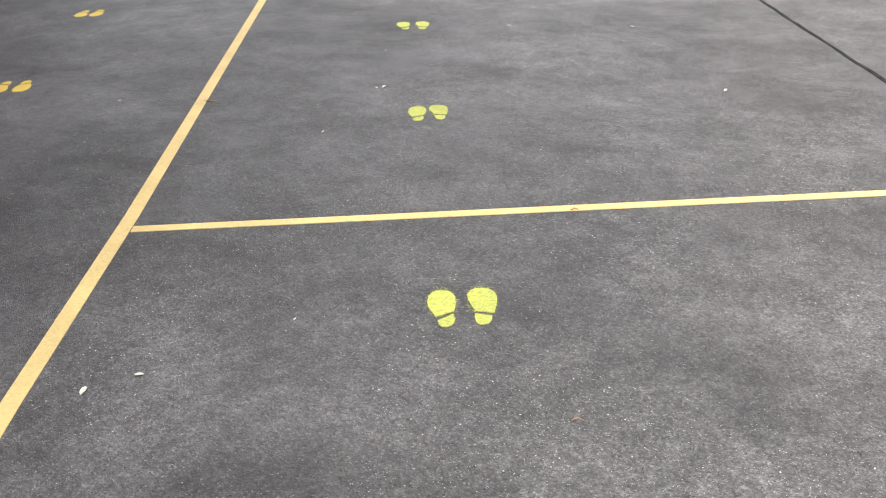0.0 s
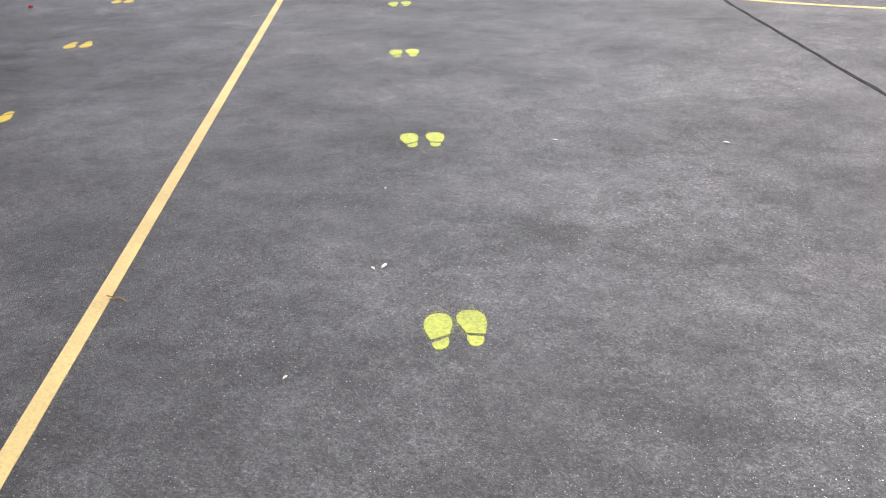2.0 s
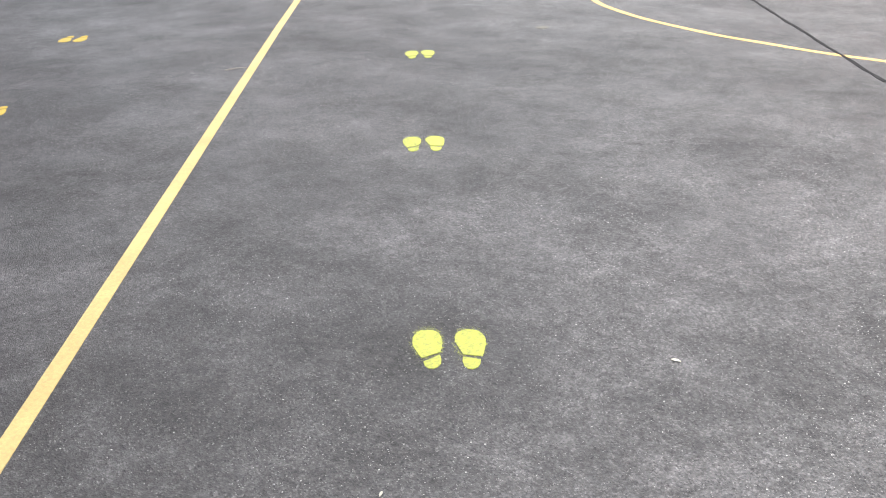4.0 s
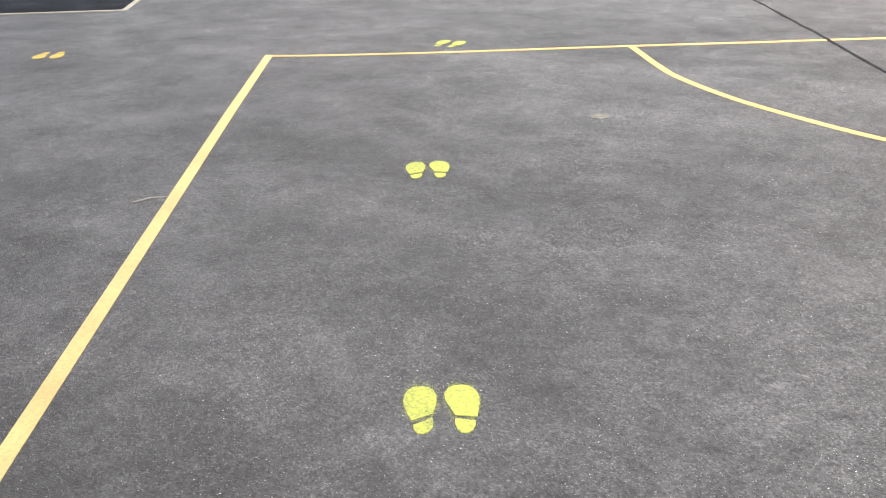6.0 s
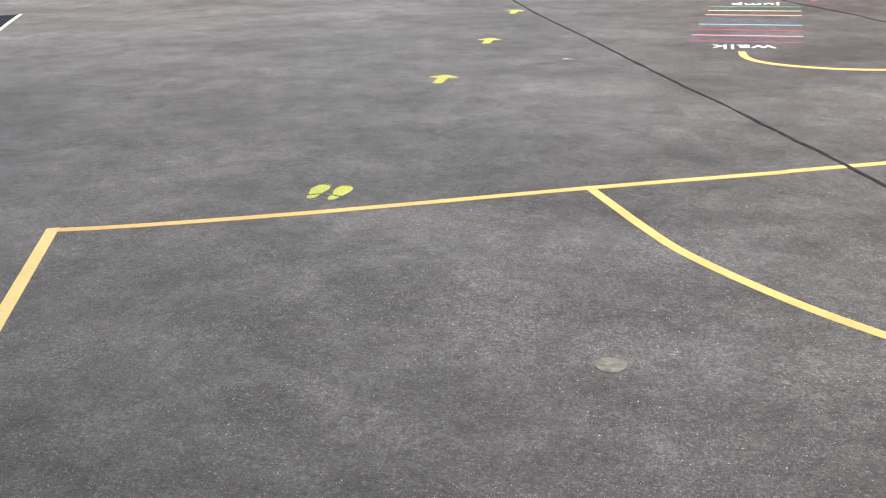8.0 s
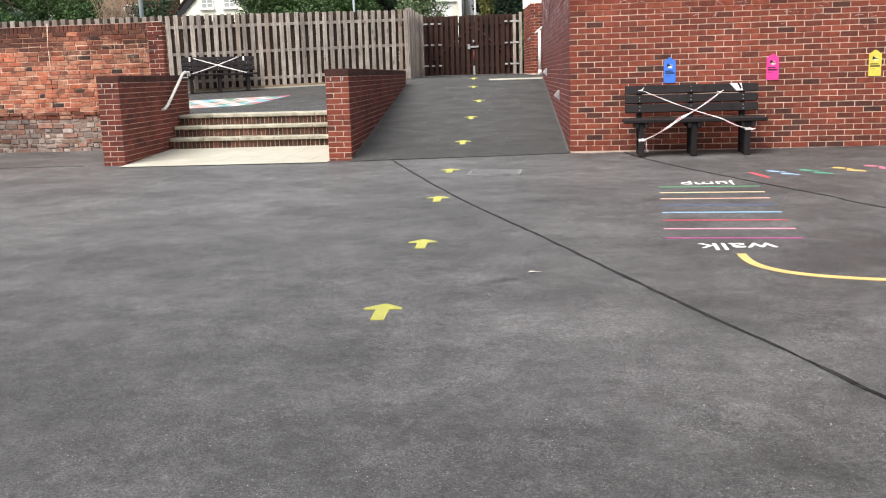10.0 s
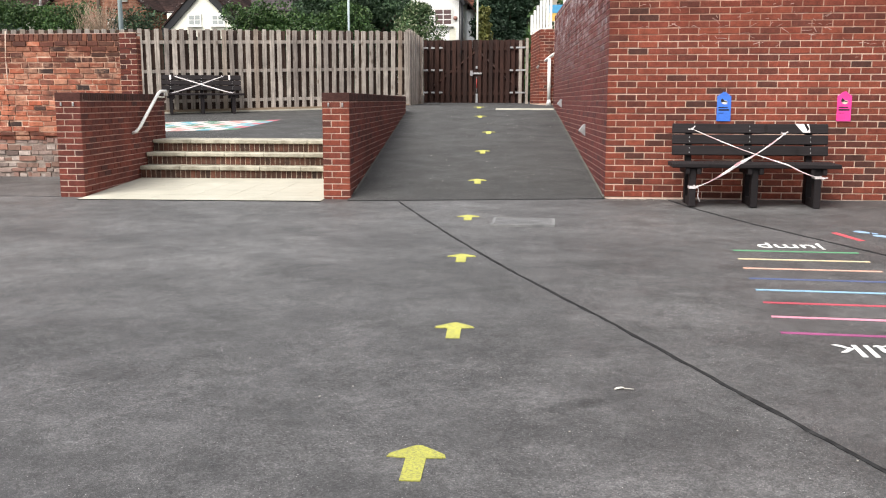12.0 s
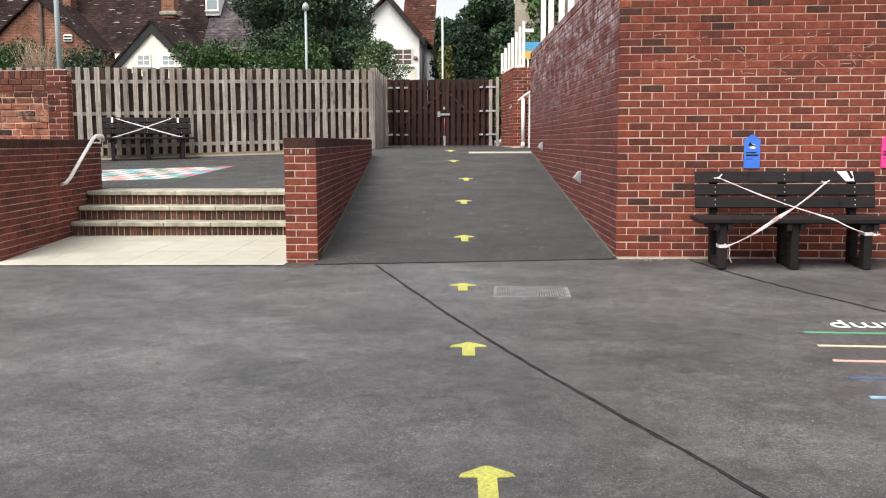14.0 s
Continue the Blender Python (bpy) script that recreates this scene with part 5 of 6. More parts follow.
for y in (32.4, 31.0, 29.4, 28.2, 27.0, 25.8, 24.6):
    part("post", box((side_x(y) + 0.09, y - 0.03, 3.2), (side_x(y) + 0.19, y + 0.03, 5.2), bevel=0.008), M_WHITE, screen)
part("head_rail", prism([(side_x(31.2) + 0.08, 31.2), (side_x(24.8) + 0.08, 24.8), (side_x(24.8) + 0.2, 24.8), (side_x(31.2) + 0.2, 31.2)], 5.1, 5.25), M_WHITE, screen)

# ---- painted squares on the terrace ----
mat_sq = [plain("pale_red_square", (0.42, 0.13, 0.16), 0.7), plain("pink_white_square", (0.5, 0.46, 0.45), 0.7), plain("cyan_square", (0.14, 0.33, 0.39), 0.7), plain("green_square", (0.1, 0.2, 0.14), 0.7), plain("salmon_square", (0.42, 0.24, 0.22), 0.7)]
board_ob = thing("painted_board", (-10.0, 28.5, tz(28.5)), "chequered board of pastel painted squares on the terrace", "floor marking")
O, A, B = Vector((-9.69, 28.02)), Vector((-2.35, -0.93)) / 11, Vector((0.11, 2.34)) / 6
for j in range(6):
    for i in range(11):
        m = mat_sq[1 if (i + j) % 2 else (3, 2, 2, 3, 4, 4, 3)[(i + j // 2) % 7]]
        if i == 0 and j % 2:
            m = mat_sq[0]
        q = [O + A * (i + a) + B * (j + b) for a, b in ((0, 0), (0, 0.97), (0.96, 0.97), (0.96, 0))]
        part("square", prism([(p.x, p.y) for p in q], lambda x, y: tz(y) - 0.004, lambda x, y: tz(y) + 0.004), m, board_ob)

# ---- paving at the left edge ----
M_PAVE = mottled("buff_paving", (0.17, 0.152, 0.125), (0.25, 0.225, 0.19), 2.5, 110)
edge = lambda y: -6.75 - 0.676 * (y - 7.86)
paving = structure("paving", prism([(edge(2), 2), (edge(19), 19), (edge(19) - 4, 19), (edge(2) - 4, 2)], lambda x, y: gz(x, y) - 0.1, on_ground(0.03)), M_MORTAR_DARK, "buff slab paving along the playground edge", "paving")
d, nn = Vector((-0.56, 0.828)), Vector((-0.828, -0.56))
for j in range(3):
    for i in range(28):
        p = Vector((edge(2.2), 2.2)) + d * (0.6 * i + 0.3 * (j % 2)) + nn * (0.45 * j)
        q = [p, p + d * 0.592, p + d * 0.592 + nn * 0.442, p + nn * 0.442]
        part("slab", prism([(v.x, v.y) for v in q], on_ground(0.0), on_ground(0.042)), M_PAVE, paving)

# wall added out of view; its height and ends shade the left ground
wall_line = [Vector((edge(y), y)) + nn * 1.42 for y in (-1.4, 13.8)]
structure("wall_west_shade", prism([(p.x, p.y) for p in (wall_line[0], wall_line[1], wall_line[1] + nn * 0.3, wall_line[0] + nn * 0.3)], -1.0, 10.0), mottled("shade_wall_brick", (0.12, 0.055, 0.04), (0.18, 0.08, 0.055), 2.0, 40), "unseen plain brown brick wall added to shade the playground edge", "wall")

# ---- litter ----
M_LITTER = plain("dry_pale_leaf", (0.62, 0.6, 0.52), 0.7)
M_STICK = plain("brown_twig", (0.3, 0.18, 0.11), 0.8)
M_STICK_PALE = plain("pale_dry_twig", (0.46, 0.41, 0.36), 0.8)
rng = random.Random(21)
for x, y, s in [(-3.83, 16.58, 0.036), (-1.11, 5.22, 0.026), (-1.14, 5.19, 0.018), (-0.58, 2.36, 0.026), (-0.49, 2.48, 0.018), (-0.24, 2.9, 0.009), (-0.16, 6.97, 0.022), (-1.05, 4.46, 0.014), (0.63, 5.71, 0.025), (-0.95, 6.78, 0.02), (-1.46, 5.93, 0.012), (-5.6, 7.4, 0.02), (-7.2, 8.5, 0.035), (-6.75, 8.1, 0.03), (1.6, 5.2, 0.02), (-2.36, 4.55, 0.012)]:
    # a curled blade, arched along its length
    bm, rows, turn = bmesh.new(), [], rng.uniform(0, 3.1)
    c, sn = math.cos(turn), math.sin(turn)
    for k in range(6):
        u = k / 5 - 0.5
        w = s * 0.32 * math.cos(u * 2.9) ** 0.7 * rng.uniform(0.8, 1.1)
        lift = 0.003 + s * 0.28 * (0.25 - u * u)
        row = []
        for v, up in ((-w, s * 0.1), (0, 0.0), (w, s * 0.12)):
            px, py = x + c * u * s * 1.5 - sn * v, y + sn * u * s * 1.5 + c * v
            row.append((px, py, gz(px, py) + lift + up))
        rows.append([bm.verts.new(p) for p in row] + [bm.verts.new((p[0], p[1], p[2] - 0.0015)) for p in row[::-1]])
    for r0, r1 in zip(rows, rows[1:]):
        for i in range(6):
            bm.faces.new((r0[i], r0[(i + 1) % 6], r1[(i + 1) % 6], r1[i]))
    bm.faces.new(rows[0][::-1])
    bm.faces.new(rows[-1])
    tagged(part("dry_leaf", bm, M_LITTER), "small curled pale leaf lying on the asphalt", "leaf", "litter leaves")
stalk = part("leaf_stalk", tube([(-3.808, 16.578, gz(-3.8, 16.575) + 0.006), (-3.785, 16.574, gz(-3.78, 16.57) + 0.007), (-3.762, 16.577, gz(-3.76, 16.575) + 0.004)], [0.0035, 0.0025, 0.002], 5), M_LITTER)
tagged(stalk, "thin pale stalk beside the curled leaf", "stalk")
tagged(part("bottle_cap", tube([(-6.92, 9.28, gz(-6.92, 9.28)), (-6.92, 9.28, gz(-6.92, 9.28) + 0.02)], 0.022, 12), plain("red_plastic", (0.5, 0.04, 0.05), 0.4)), "small red plastic cap on the asphalt", "litter")
for x, y, l, a in [(-4.36, 9.33, 0.16, 52), (-1.87, 4.69, 0.1, 172), (0.71, 2.72, 0.03, 20), (0.33, 3.98, 0.03, 30), (-0.4, 20.2, 0.14, 10), (-0.9, 20.25, 0.05, 0)]:
    c, s = math.cos(radians(a)) * l / 2, math.sin(radians(a)) * l / 2
    twig = thing("twig", (x, y, gz(x, y)), "small brown twig lying on the asphalt", "twig", "litter twigs")
    bark = M_STICK_PALE if l > 0.15 else M_STICK
    part("stem", tube([(x - c, y - s, gz(x, y) + 0.004), (x - c * 0.2, y + 0.006, gz(x, y) + 0.008), (x + c, y + s, gz(x, y) + 0.004)], [0.002 + l * 0.008, 0.002 + l * 0.006, 0.0015], 6), bark, twig)
    if l < 0.15:
        part("side_shoot", tube([(x - c * 0.2, y + 0.005, gz(x, y) + 0.007), (x + c * 0.3 - s * 0.4, y + s * 0.3 + c * 0.4, gz(x, y) + 0.008)], [0.002 + l * 0.008, 0.0015], 5), M_STICK, twig)

spot = part("pale_spot", prism(oval(-2.9, 11.2, 0.05, 0.05, 18), on_ground(-0.004), on_ground(0.0025)), mottled("dried_pale_splash", (0.13, 0.125, 0.11), (0.22, 0.21, 0.18), 30.0))
tagged(spot, "round pale dried splash on the asphalt", "stain")

# ---- poles ----
def pole(x, y, z0, z1, r, material, label, name="pole"):
    ob = thing(name, (x, y, z0), label, "pole")
    part("shaft", tube([(x, y, z0), (x, y, z1)], r, 14), material, ob)
    part("collar", tube([(x, y, z0), (x, y, z0 + 0.3)], r * 1.3, 14), material, ob)
    return ob


pole(-15.02, 35.0, 1.2, 7.5, 0.056, M_POLE, "grey green painted steel pole behind the fence")
lamp = pole(-11.18, 44.0, 1.3, 5.75, 0.04, M_POLE, "slim grey street lamp beyond the fence", "street_lamp")
part("lantern", tube([(-11.18, 44, 5.7), (-11.18, 44, 5.76), (-11.18, 44, 5.9), (-11.18, 44, 5.96)], [0.05, 0.125, 0.09, 0.02], 14), M_POLE, lamp, "pale domed lantern")
pole(-6.63, 42.0, 1.3, 5.45, 0.03, plain("faded_white_paint", (0.6, 0.6, 0.55)), "faded white pole beyond the gate")

# ---- houses ----
def slope(bm, a, b, c, d, thick=0.12):
    """A roof slab over four corners."""
    up = [bm.verts.new(p) for p in (a, b, c, d)]
    low = [bm.verts.new((p[0], p[1], p[2] - thick)) for p in (a, b, c, d)]
    bm.faces.new(up)
    bm.faces.new(low[::-1])
    for i in range(4):
        j = (i + 1) % 4
        bm.faces.new((up[i], low[i], low[j], up[j]))
    bmesh.ops.recalc_face_normals(bm, faces=bm.faces)
    return bm


def gable_wall(xa, xm, xb, y, z0, ze, za, depth):
    bm = bmesh.new()
    pts = [(xa, z0), (xb, z0), (xb, ze), (xm, za), (xa, ze)]
    f = [bm.verts.new((x, y, z)) for x, z in pts]
    b = [bm.verts.new((x, y + depth, z)) for x, z in pts]
    bm.faces.new(f)
    bm.faces.new(b[::-1])
    for i in range(5):
        bm.faces.new((f[i], b[i], b[(i + 1) % 5], f[(i + 1) % 5]))
    bmesh.ops.recalc_face_normals(bm, faces=bm.faces)
    return bm


def window(parent, xa, xb, y, za, zb, columns=2, rows=2, glass=M_GLASS):
    w = part("window", box((xa - 0.05, y - 0.05, za - 0.05), (xb + 0.05, y + 0.02, zb + 0.05)), M_WHITE, parent, "white framed window")
    for i in range(columns):
        for j in range(rows):
            dx, dz = (xb - xa) / columns, (zb - za) / rows
            part("pane", box((xa + dx * i + 0.025, y - 0.056, za + dz * j + 0.025), (xa + dx * (i + 1) - 0.025, y - 0.045, za + dz * (j + 1) - 0.025)), glass, w)
    part("sill", box((xa - 0.1, y - 0.12, za - 0.1), (xb + 0.1, y, za - 0.05)), M_WHITE, w)
    return w


HZ = 1.3
h1 = thing("house", (-23, 62, HZ), "long house with dark tiled roof, brick gable and white gable", "house")
part("wall", box((-46, 62.5, HZ), (-16, 69, 6.2)), M_CREAM, h1)
part("roof", slope(bmesh.new(), (-47, 61.9, 6.15), (-20.6, 61.9, 6.15), (-20.6, 66, 11.5), (-47, 66, 11.5)), M_TILE, h1)
part("slate_roof", slope(bmesh.new(), (-20.57, 61.9, 6.3), (-15.2, 61.9, 6.3), (-15.2, 66, 11.2), (-20.57, 66, 11.2)), M_SLATE, h1)
part("back_roof", slope(bmesh.new(), (-47, 66.05, 11.45), (-15.2, 66.05, 11.15), (-15.2, 70, 6.2), (-47, 70, 6.2)), M_TILE, h1)
part("brick_gable", gable_wall(-30.7, -28.15, -25.35, 59.6, HZ, 6.3, 8.65, 4.5), M_HOUSE_BRICK, h1)
part("gable_roof", slope(bmesh.new(), (-28.15, 59.4, 8.8), (-28.15, 65, 8.8), (-31.2, 65, 6.1), (-31.2, 59.4, 6.1)), M_TILE, h1)
part("gable_roof", slope(bmesh.new(), (-28.15, 59.4, 8.8), (-28.15, 65, 8.8), (-25.1, 65, 6.15), (-25.1, 59.4, 6.15)), M_TILE, h1)
part("drainpipe", tube([(-27.88, 59.52, HZ), (-27.88, 59.52, 8.4)], 0.09, 8), M_BARK, h1, "brown drainpipe")
vent = part("vent", box((-26.76, 59.5, 6.52), (-26.32, 59.62, 6.86), bevel=0.01), M_WHITE, h1, "white louvred vent")
for k in range(2):
    part("louvre", box((-26.73, 59.48, 6.52 + 0.06 + 0.14 * k), (-26.35, 59.505, 6.52 + 0.12 + 0.14 * k)), M_BLACK, vent, "dark slot of the vent")
window(h1, -30.2, -29.4, 59.6, 4.9, 5.6)
window(h1, -27.4, -26.5, 59.6, 4.6, 5.6)
part("chimney", box((-22.5, 61.6, 7.9), (-21.85, 62.3, 10.6)), M_HOUSE_BRICK, h1)
part("chimney", box((-28.5, 63.2, 7.9), (-28.05, 63.9, 10.6)), M_HOUSE_BRICK, h1)
part("chimney", box((-34.4, 63, 7.2), (-33.1, 64, 11.5)), M_HOUSE_BRICK, h1)
for px, pz in ((-33.2, 7.9), (-32.6, 7.4), (-32.1, 7.1)):
    part("vent_pipe", tube([(px, 62.2, pz - 0.7), (px, 62.2, pz)], 0.07, 8), M_WHITE, h1)
part("flashing", box((-22.6, 61.5, 8.02), (-21.7, 62.4, 8.22), bevel=0.04), mottled("lichen", (0.2, 0.18, 0.14), (0.4, 0.38, 0.32), 4.0), h1)
part("white_gable", gable_wall(-22.65, -20.9, -19.15, 56.0, HZ, 5.0, 6.75, 6.0), M_CREAM, h1)
for xb, zb in ((-22.95, 4.75), (-18.9, 4.85)):
    bm = bmesh.new()
    a, b = Vector((-20.9, 6.85)), Vector((xb, zb))
    q = [a + Vector((0, 0.2)), b + Vector((0, 0.2)), b - Vector((0, 0.34)), a - Vector((0, 0.38))]
    f = [bm.verts.new((p.x, 55.9, p.y)) for p in q]
    g = [bm.verts.new((p.x, 56.05, p.y)) for p in q]
    bm.faces.new(f)
    bm.faces.new(g[::-1])
    for i in range(4):
        bm.faces.new((f[i], g[i], g[(i + 1) % 4], f[(i + 1) % 4]))
    bmesh.ops.recalc_face_normals(bm, faces=bm.faces)
    part("bargeboard", bm, M_BLACK, h1, "black bargeboard")
    part("gable_roof", slope(bmesh.new(), (-20.9, 55.85, 7.05), (-20.9, 62, 7.05), (xb, 62, zb + 0.2), (xb, 55.85, zb + 0.2)), M_TILE, h1)
window(h1, -21.6, -21.03, 56.0, 5.02, 5.48, 2, 2, M_GLASS_SKY)
window(h1, -20.44, -19.87, 56.0, 5.02, 5.46, 2, 2, M_GLASS_SKY)
part("porch_wall", box((-24.6, 60.5, HZ), (-22.6, 62.6, 6.0)), M_CREAM, h1)
part("gutter", tube([(-25.3, 61.85, 6.1), (-22.4, 61.85, 6.1)], 0.07, 8), M_BLACK, h1)
part("dormer", box((-20.74, 63.3, 8.2), (-20.0, 64.8, 9.5)), M_RENDER, h1)
window(h1, -20.66, -20.08, 63.3, 8.5, 9.02, 1, 1, M_GLASS_PALE)
part("roof_flashing", box((-19.3, 62.6, 8.72), (-16.5, 62.75, 8.8)), M_WHITE, h1)
h2 = thing("house", (-10, 58, HZ), "white rendered gable house with red-brown tiled roof", "house")
part("wall", gable_wall(-12.2, -10.3, -8.82, 58.0, HZ, 6.5, 8.15, 9.0), M_RENDER, h2)
part("roof", slope(bmesh.new(), (-10.3, 57.7, 8.4), (-10.3, 67.2, 8.4), (-8.52, 67.2, 6.3), (-8.52, 57.7, 6.3)), M_TILE_RED, h2)
part("roof", slope(bmesh.new(), (-10.3, 57.7, 8.4), (-10.3, 67.2, 8.4), (-12.5, 67.2, 6.2), (-12.5, 57.7, 6.2)), M_TILE_RED, h2)
part("rear_roof", slope(bmesh.new(), (-10.2, 62.0, 6.3), (-8.5, 62.0, 6.3), (-8.5, 64.5, 9.4), (-10.2, 64.5, 9.4)), M_TILE_RED, h2)
part("bargeboard", slope(bmesh.new(), (-10.3, 57.6, 8.28), (-10.3, 57.75, 8.28), (-8.55, 57.75, 6.2), (-8.55, 57.6, 6.2), 0.26), M_BLACK, h2)
part("drainpipe", tube([(-8.74, 57.9, HZ), (-8.74, 57.9, 6.3)], 0.1, 8), M_BLACK, h2)
window(h2, -10.02, -9.2, 58.0, 5.1, 5.82, 2, 3, Nodes("pink_curtained_glass", 0.15).done((0.15, 0.1, 0.1)))
part("house_sign", tube([(-9.02, 57.99, 5.4), (-9.02, 57.95, 5.4)], 0.1, 14), plain("brown_oval", (0.3, 0.15, 0.12)), h2)
part("stain", box((-9.3, 57.985, HZ), (-9.0, 57.998, 4.95)), M_CREAM, h2)
h3 = thing("house", (-2.5, 52, HZ), "old beige stone building with ivy beyond the pickets", "house")
part("wall", box((-4.4, 52, HZ), (2, 58, 9.5)), mottled("beige_stone", (0.3, 0.26, 0.2), (0.46, 0.41, 0.33), 1.5, 12, 0.9, 0.6), h3)
part("roof", slope(bmesh.new(), (-4.7, 51.7, 9.4), (2.2, 51.7, 9.4), (2.2, 55, 12), (-4.7, 55, 12)), M_TILE, h3)


# ---- trees and hedge ----
def leaf_mesh(name, centres, spread, size, count, material, seed):
    """Many small leaves in clumps round the given centres."""
    r = np.random.RandomState(seed)
    c = np.array(centres)[r.randint(0, len(centres), count)]
    d = r.normal(size=(count, 3))
    d /= np.linalg.norm(d, axis=1)[:, None]
    at = c + d * (r.uniform(0.35, 1.0, (count, 1)) ** 0.5) * np.array(spread)
    u = r.normal(size=(count, 3))
    u /= np.linalg.norm(u, axis=1)[:, None]
    v = np.cross(u, r.normal(size=(count, 3)))
    v /= np.linalg.norm(v, axis=1)[:, None]
    s = size * r.uniform(0.6, 1.3, (count, 1))
    quad = np.stack([at - u * s, at + v * s * 0.5, at + u * s, at - v * s * 0.5], 1).reshape(-1, 3)
    me = bpy.data.meshes.new(name)
    me.from_pydata(quad.tolist(), [], np.arange(count * 4).reshape(-1, 4).tolist())
    me.materials.append(material)
    return me


def tree(x, y, z0, height, radius, label, material, seed, count=7000, size=0.16, trunk=0.18, low=0.25, clump=0.85):
    r = random.Random(seed)
    ob = thing("tree", (x, y, z0), label, "tree")
    part("trunk", tube([(x, y, z0), (x + 0.1, y, z0 + height * 0.4), (x, y + 0.1, z0 + height * 0.85)], [trunk, trunk * 0.7, trunk * 0.2], 8), M_BARK, ob)
    centres = []
    for k in range(46):
        h = r.uniform(low, 1.0)
        w = radius * math.sin(math.pi * min(1.0, (h - low) / (1 - low) * 0.82 + 0.16)) * r.uniform(0.45, 1.05)
        a = r.uniform(0, 6.283)
        centres.append((x + w * math.cos(a), y + w * math.sin(a), z0 + height * h))
    for k in range(0, 46, 6):
        p = centres[k]
        part("limb", tube([(x, y, z0 + (p[2] - z0) * 0.6), ((x + p[0]) / 2, (y + p[1]) / 2, z0 + (p[2] - z0) * 0.85), p], [trunk * 0.4, trunk * 0.25, 0.02], 6), M_BARK, ob)
    crown = new("crown", leaf_mesh("crown", centres, (clump, clump, clump * 0.7), size, count, material, seed))
    crown.parent = ob
    crown.matrix_parent_inverse = ob.matrix_world.inverted()
    return ob


tree(-12.6, 51, HZ, 8.8, 2.4, "dark green broadleaf tree before the houses", M_LEAF, 1, 42000, 0.068)
tree(-11.5, 49.5, HZ, 6.3, 1.5, "dark green broadleaf tree before the white house", M_LEAF, 2, 30000, 0.062, low=0.3)
tree(-13.9, 53, HZ, 8.2, 1.6, "dark green broadleaf tree before the slate roof", M_LEAF, 3, 26000, 0.07)
tree(-5.9, 72, HZ, 9.0, 3.0, "tall green tree behind the gate", M_LEAF, 4, 60000, 0.11, low=0.08, clump=1.25)
tree(-8.9, 77, HZ, 7.7, 2.6, "tall green tree behind the white house", M_LEAF, 5, 44000, 0.11, low=0.08, clump=1.2)
tree(-4.0, 68, HZ, 7.6, 1.8, "green tree beside the stone building", M_LEAF, 6, 10000, 0.13)
tree(-7.45, 60, HZ, 5.8, 0.8, "dark narrow conifer behind the gate", M_LEAF_DARK, 7, 16000, 0.08, low=0.05, clump=0.55)
tree(-6.6, 60.5, HZ, 5.6, 0.8, "dark narrow conifer behind the gate", M_LEAF_DARK, 8, 19000, 0.08, low=0.05, clump=0.6)
tree(-7.05, 61.2, HZ, 5.9, 0.7, "dark narrow conifer behind the gate", M_LEAF_DARK, 21, 19000, 0.08, low=0.05, clump=0.6)
tree(-5.95, 61.0, HZ, 5.2, 0.7, "dark narrow conifer behind the gate", M_LEAF_DARK, 22, 15000, 0.08, low=0.05, clump=0.55)
tree(-7.55, 57, HZ, 4.4, 0.35, "slim yellow-green conifer beside the white house", foliage("gold_leaf", [(0.0, (0.1, 0.12, 0.03)), (1.0, (0.2, 0.2, 0.06))]), 9, 2500, 0.1, low=0.1, clump=0.3)
tree(-9.25, 47.2, HZ, 3.5, 0.95, "pale variegated shrub by the white house", foliage("variegated_leaf", [(0.0, (0.03, 0.07, 0.025)), (0.6, (0.07, 0.12, 0.045)), (0.85, (0.16, 0.2, 0.1)), (1.0, (0.34, 0.36, 0.24))]), 10, 12000, 0.055, low=0.2, clump=0.5)
tree(-4.75, 46, HZ, 3.2, 0.55, "pale shrub beside the pickets", M_LEAF_LIGHT, 12, 2200, 0.09, low=0.2, clump=0.4)
tree(-3.2, 51.3, HZ, 7.2, 0.7, "ivy clad tree before the stone building", M_LEAF_LIGHT, 14, 2500, 0.12, low=0.3, clump=0.6)
hedge_r = random.Random(5)
for x0, x1, y, top, said in ((-16.1, -11.0, 46.0, 5.0, "clipped laurel hedge behind the fence"), (-22.2, -20.9, 50.0, 5.35, "green hedge behind the old wall"), (-26.6, -23.6, 50.0, 5.55, "green hedge behind the old wall"), (-34, -26.4, 50.0, 6.0, "tall green hedge behind the old wall")):
    centres = [(hedge_r.uniform(x0, x1), y + hedge_r.uniform(-0.6, 0.6), hedge_r.uniform(HZ + 1.2, top - 0.3)) for k in range(120)]
    ob = thing("hedge", ((x0 + x1) / 2, y, HZ), said, "hedge")
    part("core", box((x0 + 0.2, y - 0.4, HZ), (x1 - 0.2, y + 0.4, top - 1.3)), M_LEAF_DARK, ob)
    leaves = new("leaves", leaf_mesh("leaves", centres, (0.5, 0.6, 0.4), 0.06, int(6500 * (x1 - x0)), M_LEAF_LIGHT if said.startswith("clip") or x0 < -26 else M_LEAF, int(-x0 * 7)))
    leaves.parent = ob
    leaves.matrix_parent_inverse = ob.matrix_world.inverted()
# bare shrub
def smooth_line3(points):
    """Seven points on a bent branch through four."""
    a, b, c, d = (Vector(p) for p in points)
    sag = Vector((0, 0, 0.08))
    return [a, a.lerp(b, 0.6), b, b.lerp(c, 0.5) + sag, c, c.lerp(d, 0.5) + sag, d]


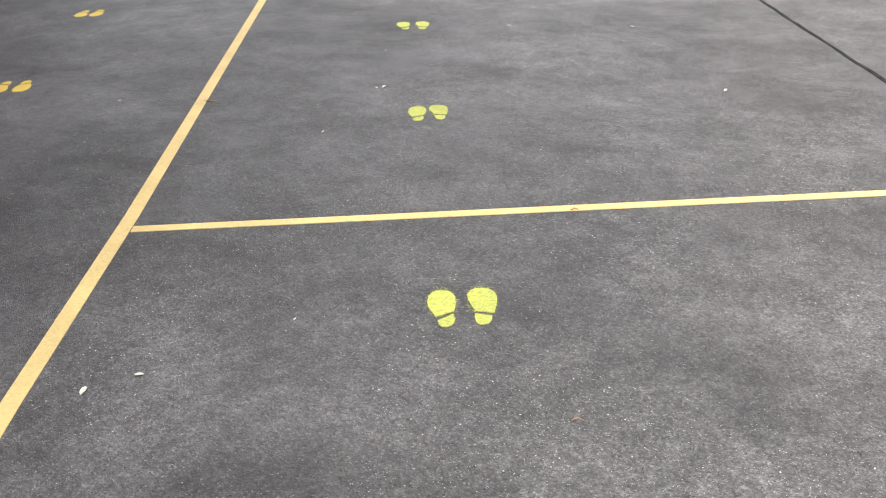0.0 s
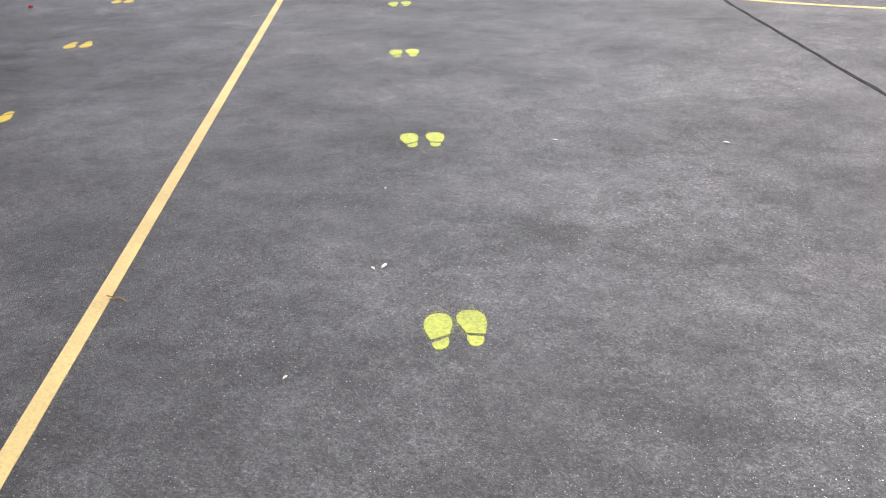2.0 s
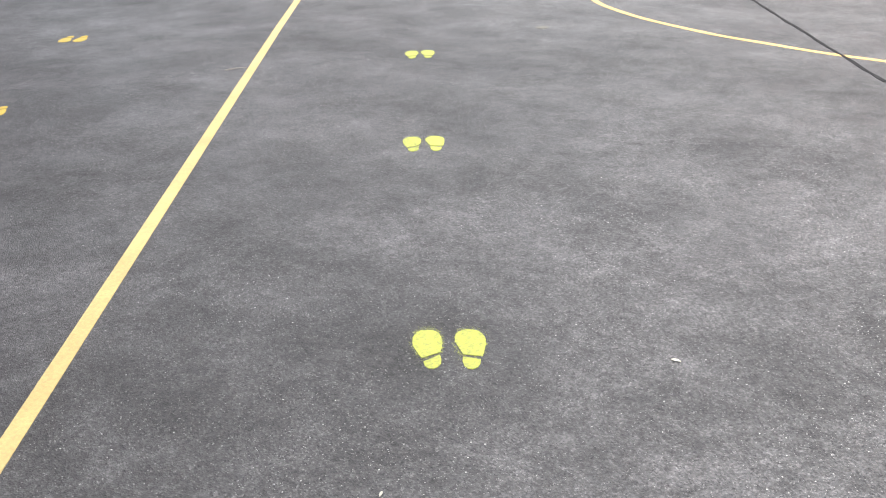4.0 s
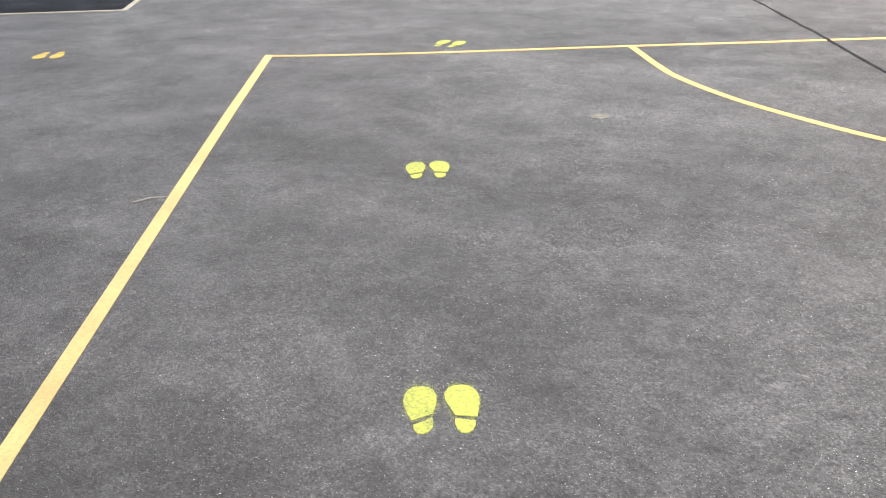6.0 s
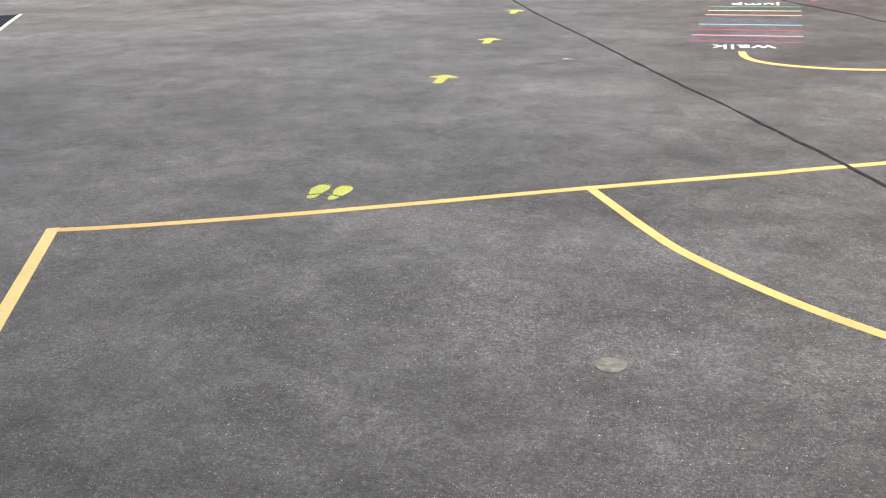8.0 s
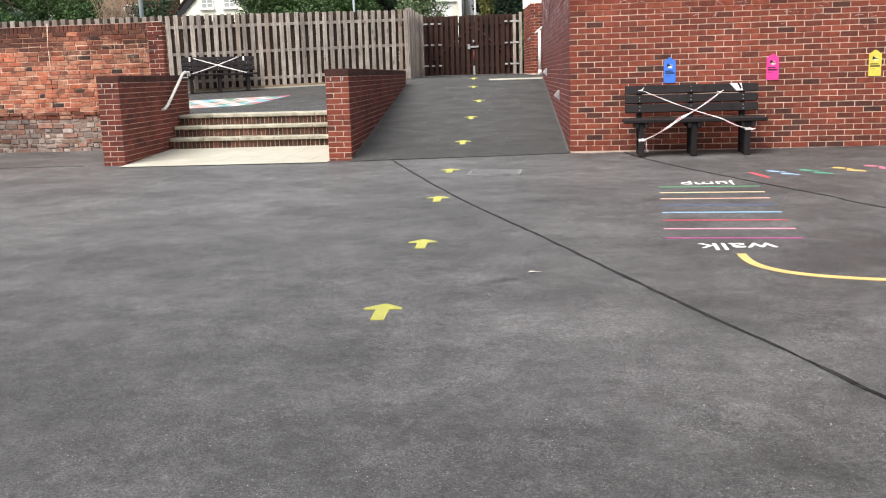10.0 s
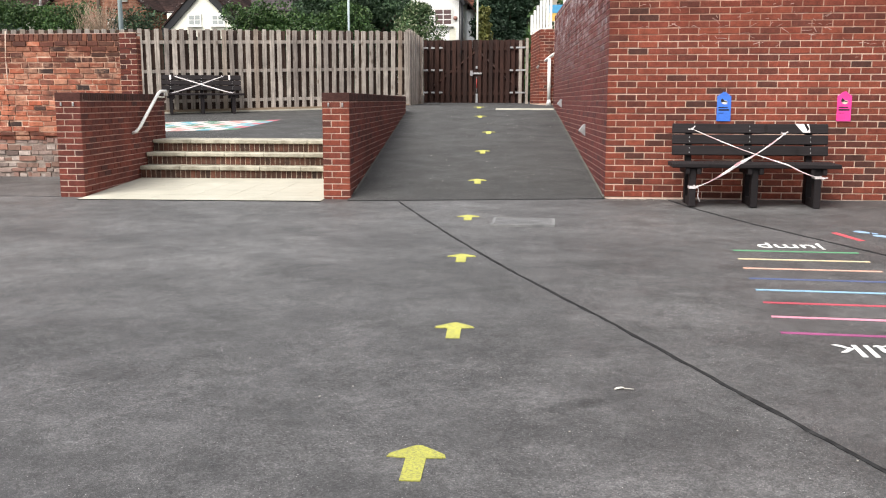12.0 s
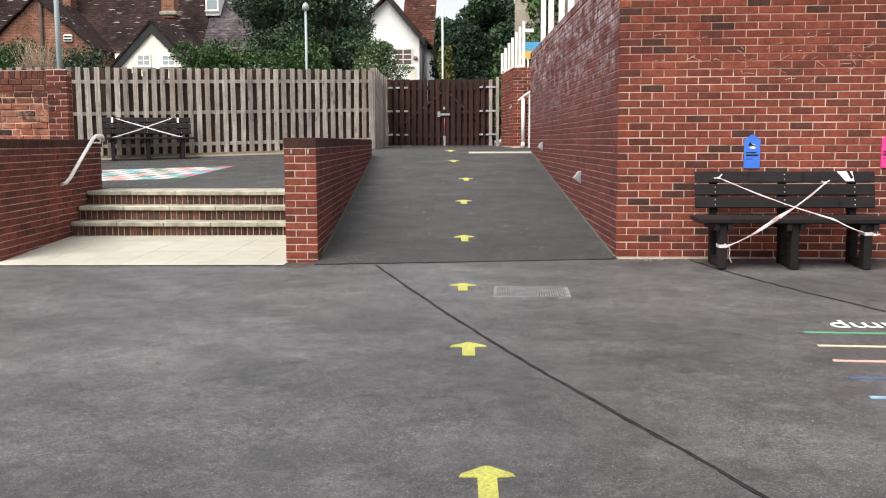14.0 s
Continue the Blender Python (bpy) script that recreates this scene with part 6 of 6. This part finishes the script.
shrub = thing("bare_shrub", (-22.6, 49.0, HZ), "leafless tangled brown shrub behind the old wall", "shrub")
for k in range(170):
    a, r = hedge_r.uniform(0, 6.283), hedge_r.uniform(0.1, 0.9)
    bx, by = -22.6 + 0.15 * math.cos(a), 49 + 0.15 * math.sin(a)
    mx, my, mz = -22.6 + r * math.cos(a), 49 + r * 0.5 * math.sin(a), HZ + hedge_r.uniform(2.4, 3.2)
    tx, ty, tz1 = mx + hedge_r.uniform(-0.55, 0.55), my + hedge_r.uniform(-0.3, 0.3), mz + hedge_r.uniform(0.3, 1.1)
    part("branch", tube(smooth_line3([(bx, by, HZ), ((bx + mx) / 2, (by + my) / 2, HZ + 1.4), (mx, my, mz), (tx, ty, tz1)]), [0.02, 0.016, 0.013, 0.011, 0.009, 0.007, 0.005], 4), M_TWIG, shrub)

# dense shrubs close behind the fence
shrub_r = random.Random(8)
for k in range(6):
    p = F0.lerp(F1, 0.2 + 0.138 * k) + Vector((-0.45, 0.9)) * 1.7
    ob = thing("shrub", (p.x, p.y, 1.2), "dense dark green shrub behind the timber fence", "shrub", "shrubs behind the fence")
    centres = [(min(-8.4, p.x + shrub_r.uniform(-1.1, 1.1)), p.y + shrub_r.uniform(-0.1, 0.4) + 0.5 * shrub_r.uniform(-1.1, 1.1), 1.2 + shrub_r.uniform(0.1, 1.5)) for q in range(60)]
    part("stem", tube([(p.x, p.y + 0.3, 1.1), (p.x, p.y + 0.3, 2.4)], [0.06, 0.02], 6), M_BARK, ob)
    leaves = new("leaves", leaf_mesh("leaves", centres, (0.4, 0.3, 0.35), 0.085, 11000, M_LEAF_DARK, 40 + k))
    leaves.parent = ob
    leaves.matrix_parent_inverse = ob.matrix_world.inverted()

# pale strip at the head of the ramp
structure("threshold_strip", prism([(-5.46, 32.82), (-4.19, 32.82), (-4.19, 33.1), (-5.46, 33.1)], lambda x, y: rz(y) - 0.05, lambda x, y: rz(y) + 0.006), M_SLAB, "pale concrete strip at the head of the ramp", "threshold")

# chalk scribbles on the brick wall
M_CHALK = plain("chalk", (0.5, 0.34, 0.3), 0.9)
chalk_r = random.Random(4)
for cx, cz, wide in ((-3.0, 2.42, 0.3), (-2.2, 2.3, 0.25), (-1.9, 2.18, 0.3), (-2.6, 2.2, 0.3), (-1.6, 2.42, 0.3), (-0.4, 2.36, 0.3), (-1.34, 2.33, 0.25), (-1.0, 2.28, 0.4), (-0.6, 2.05, 0.3), (0.0, 2.2, 0.35), (0.2, 2.0, 0.25)):
    ob = thing("chalk_scribble", (cx, FRONT_Y - 0.005, cz), "faint pale chalk scribble on the brick wall", "scribble", "chalk scribbles")
    for k in range(9):
        pts, x, z, a = [], cx + chalk_r.uniform(-wide, wide) * 0.9, cz + chalk_r.uniform(-0.14, 0.14), chalk_r.uniform(-1.2, 0.9)
        for q in range(chalk_r.choice((2, 2, 3, 4))):
            pts.append((x, FRONT_Y - 0.0042, z))
            a += chalk_r.uniform(-0.35, 0.35)
            x += 0.035 * math.cos(a)
            z += 0.03 * math.sin(a)
        part("stroke", tube(pts, chalk_r.uniform(0.0016, 0.0042), 4), M_CHALK, ob)

# moss and grit along the wall feet beside the ramp
M_MOSS = mottled("moss_and_grit", (0.045, 0.046, 0.036), (0.12, 0.118, 0.1), 14.0, 90)
for x_of, sgn, y_to, said in ((side_x, -1, 33.4, "pale moss and grit along the tall wall's foot"), (mid_x, 1, 32.2, "pale moss and grit along the low wall's foot")):
    pts, y = [], 23.3
    while y < y_to:
        pts.append(Vector((x_of(y) + sgn * (0.02 + 0.012 * noise.noise((y * 5, 0, sgn))), y)))
        y += 0.12
    structure("moss_edge", ribbon(bmesh.new(), pts, 0.022, lambda x, y: rz(y) - 0.01, lambda x, y: rz(y) + 0.006), M_MOSS, said, "moss")

# plain wall added out of view behind the raised deck to cut sky light
structure("wall_sky_cut", box((-0.5, 30.0, 3.0), (16.0, 30.4, 9.0)), mottled("sky_cut_render", (0.3, 0.26, 0.22), (0.4, 0.35, 0.3), 1.0), "unseen plain wall added behind the deck to cut sky light", "wall")

# loose pale grit on the ramp and at the foot of the brick wall
grit_r = random.Random(33)
bm = bmesh.new()
spots = [(grit_r.uniform(-6.3, -4.0), grit_r.uniform(23.6, 32.0), True) for k in range(70)] + [(grit_r.uniform(-3.5, -2.3), FRONT_Y - abs(grit_r.gauss(0.03, 0.09)), False) for k in range(60)] + [(grit_r.uniform(-9, 0), grit_r.uniform(13.5, 22.5), False) for k in range(70)]
for x, y, on_ramp in spots:
    z, q = (rz(y) if on_ramp else gz(x, y)), grit_r.uniform(0.003, 0.008) if on_ramp or y > 22.8 else grit_r.uniform(0.002, 0.004)
    turn = grit_r.uniform(0, 3.1)
    add_box(bm, (-q, -q * 0.7, -0.002), (q, q * 0.7, q * 0.7), pose(x, y, z, 0, 0, math.degrees(turn)))
tagged(part("grit", bm, plain("pale_grit", (0.5, 0.48, 0.43), 0.9)), "scattered pale grit on the asphalt", "grit", kind="stuff")
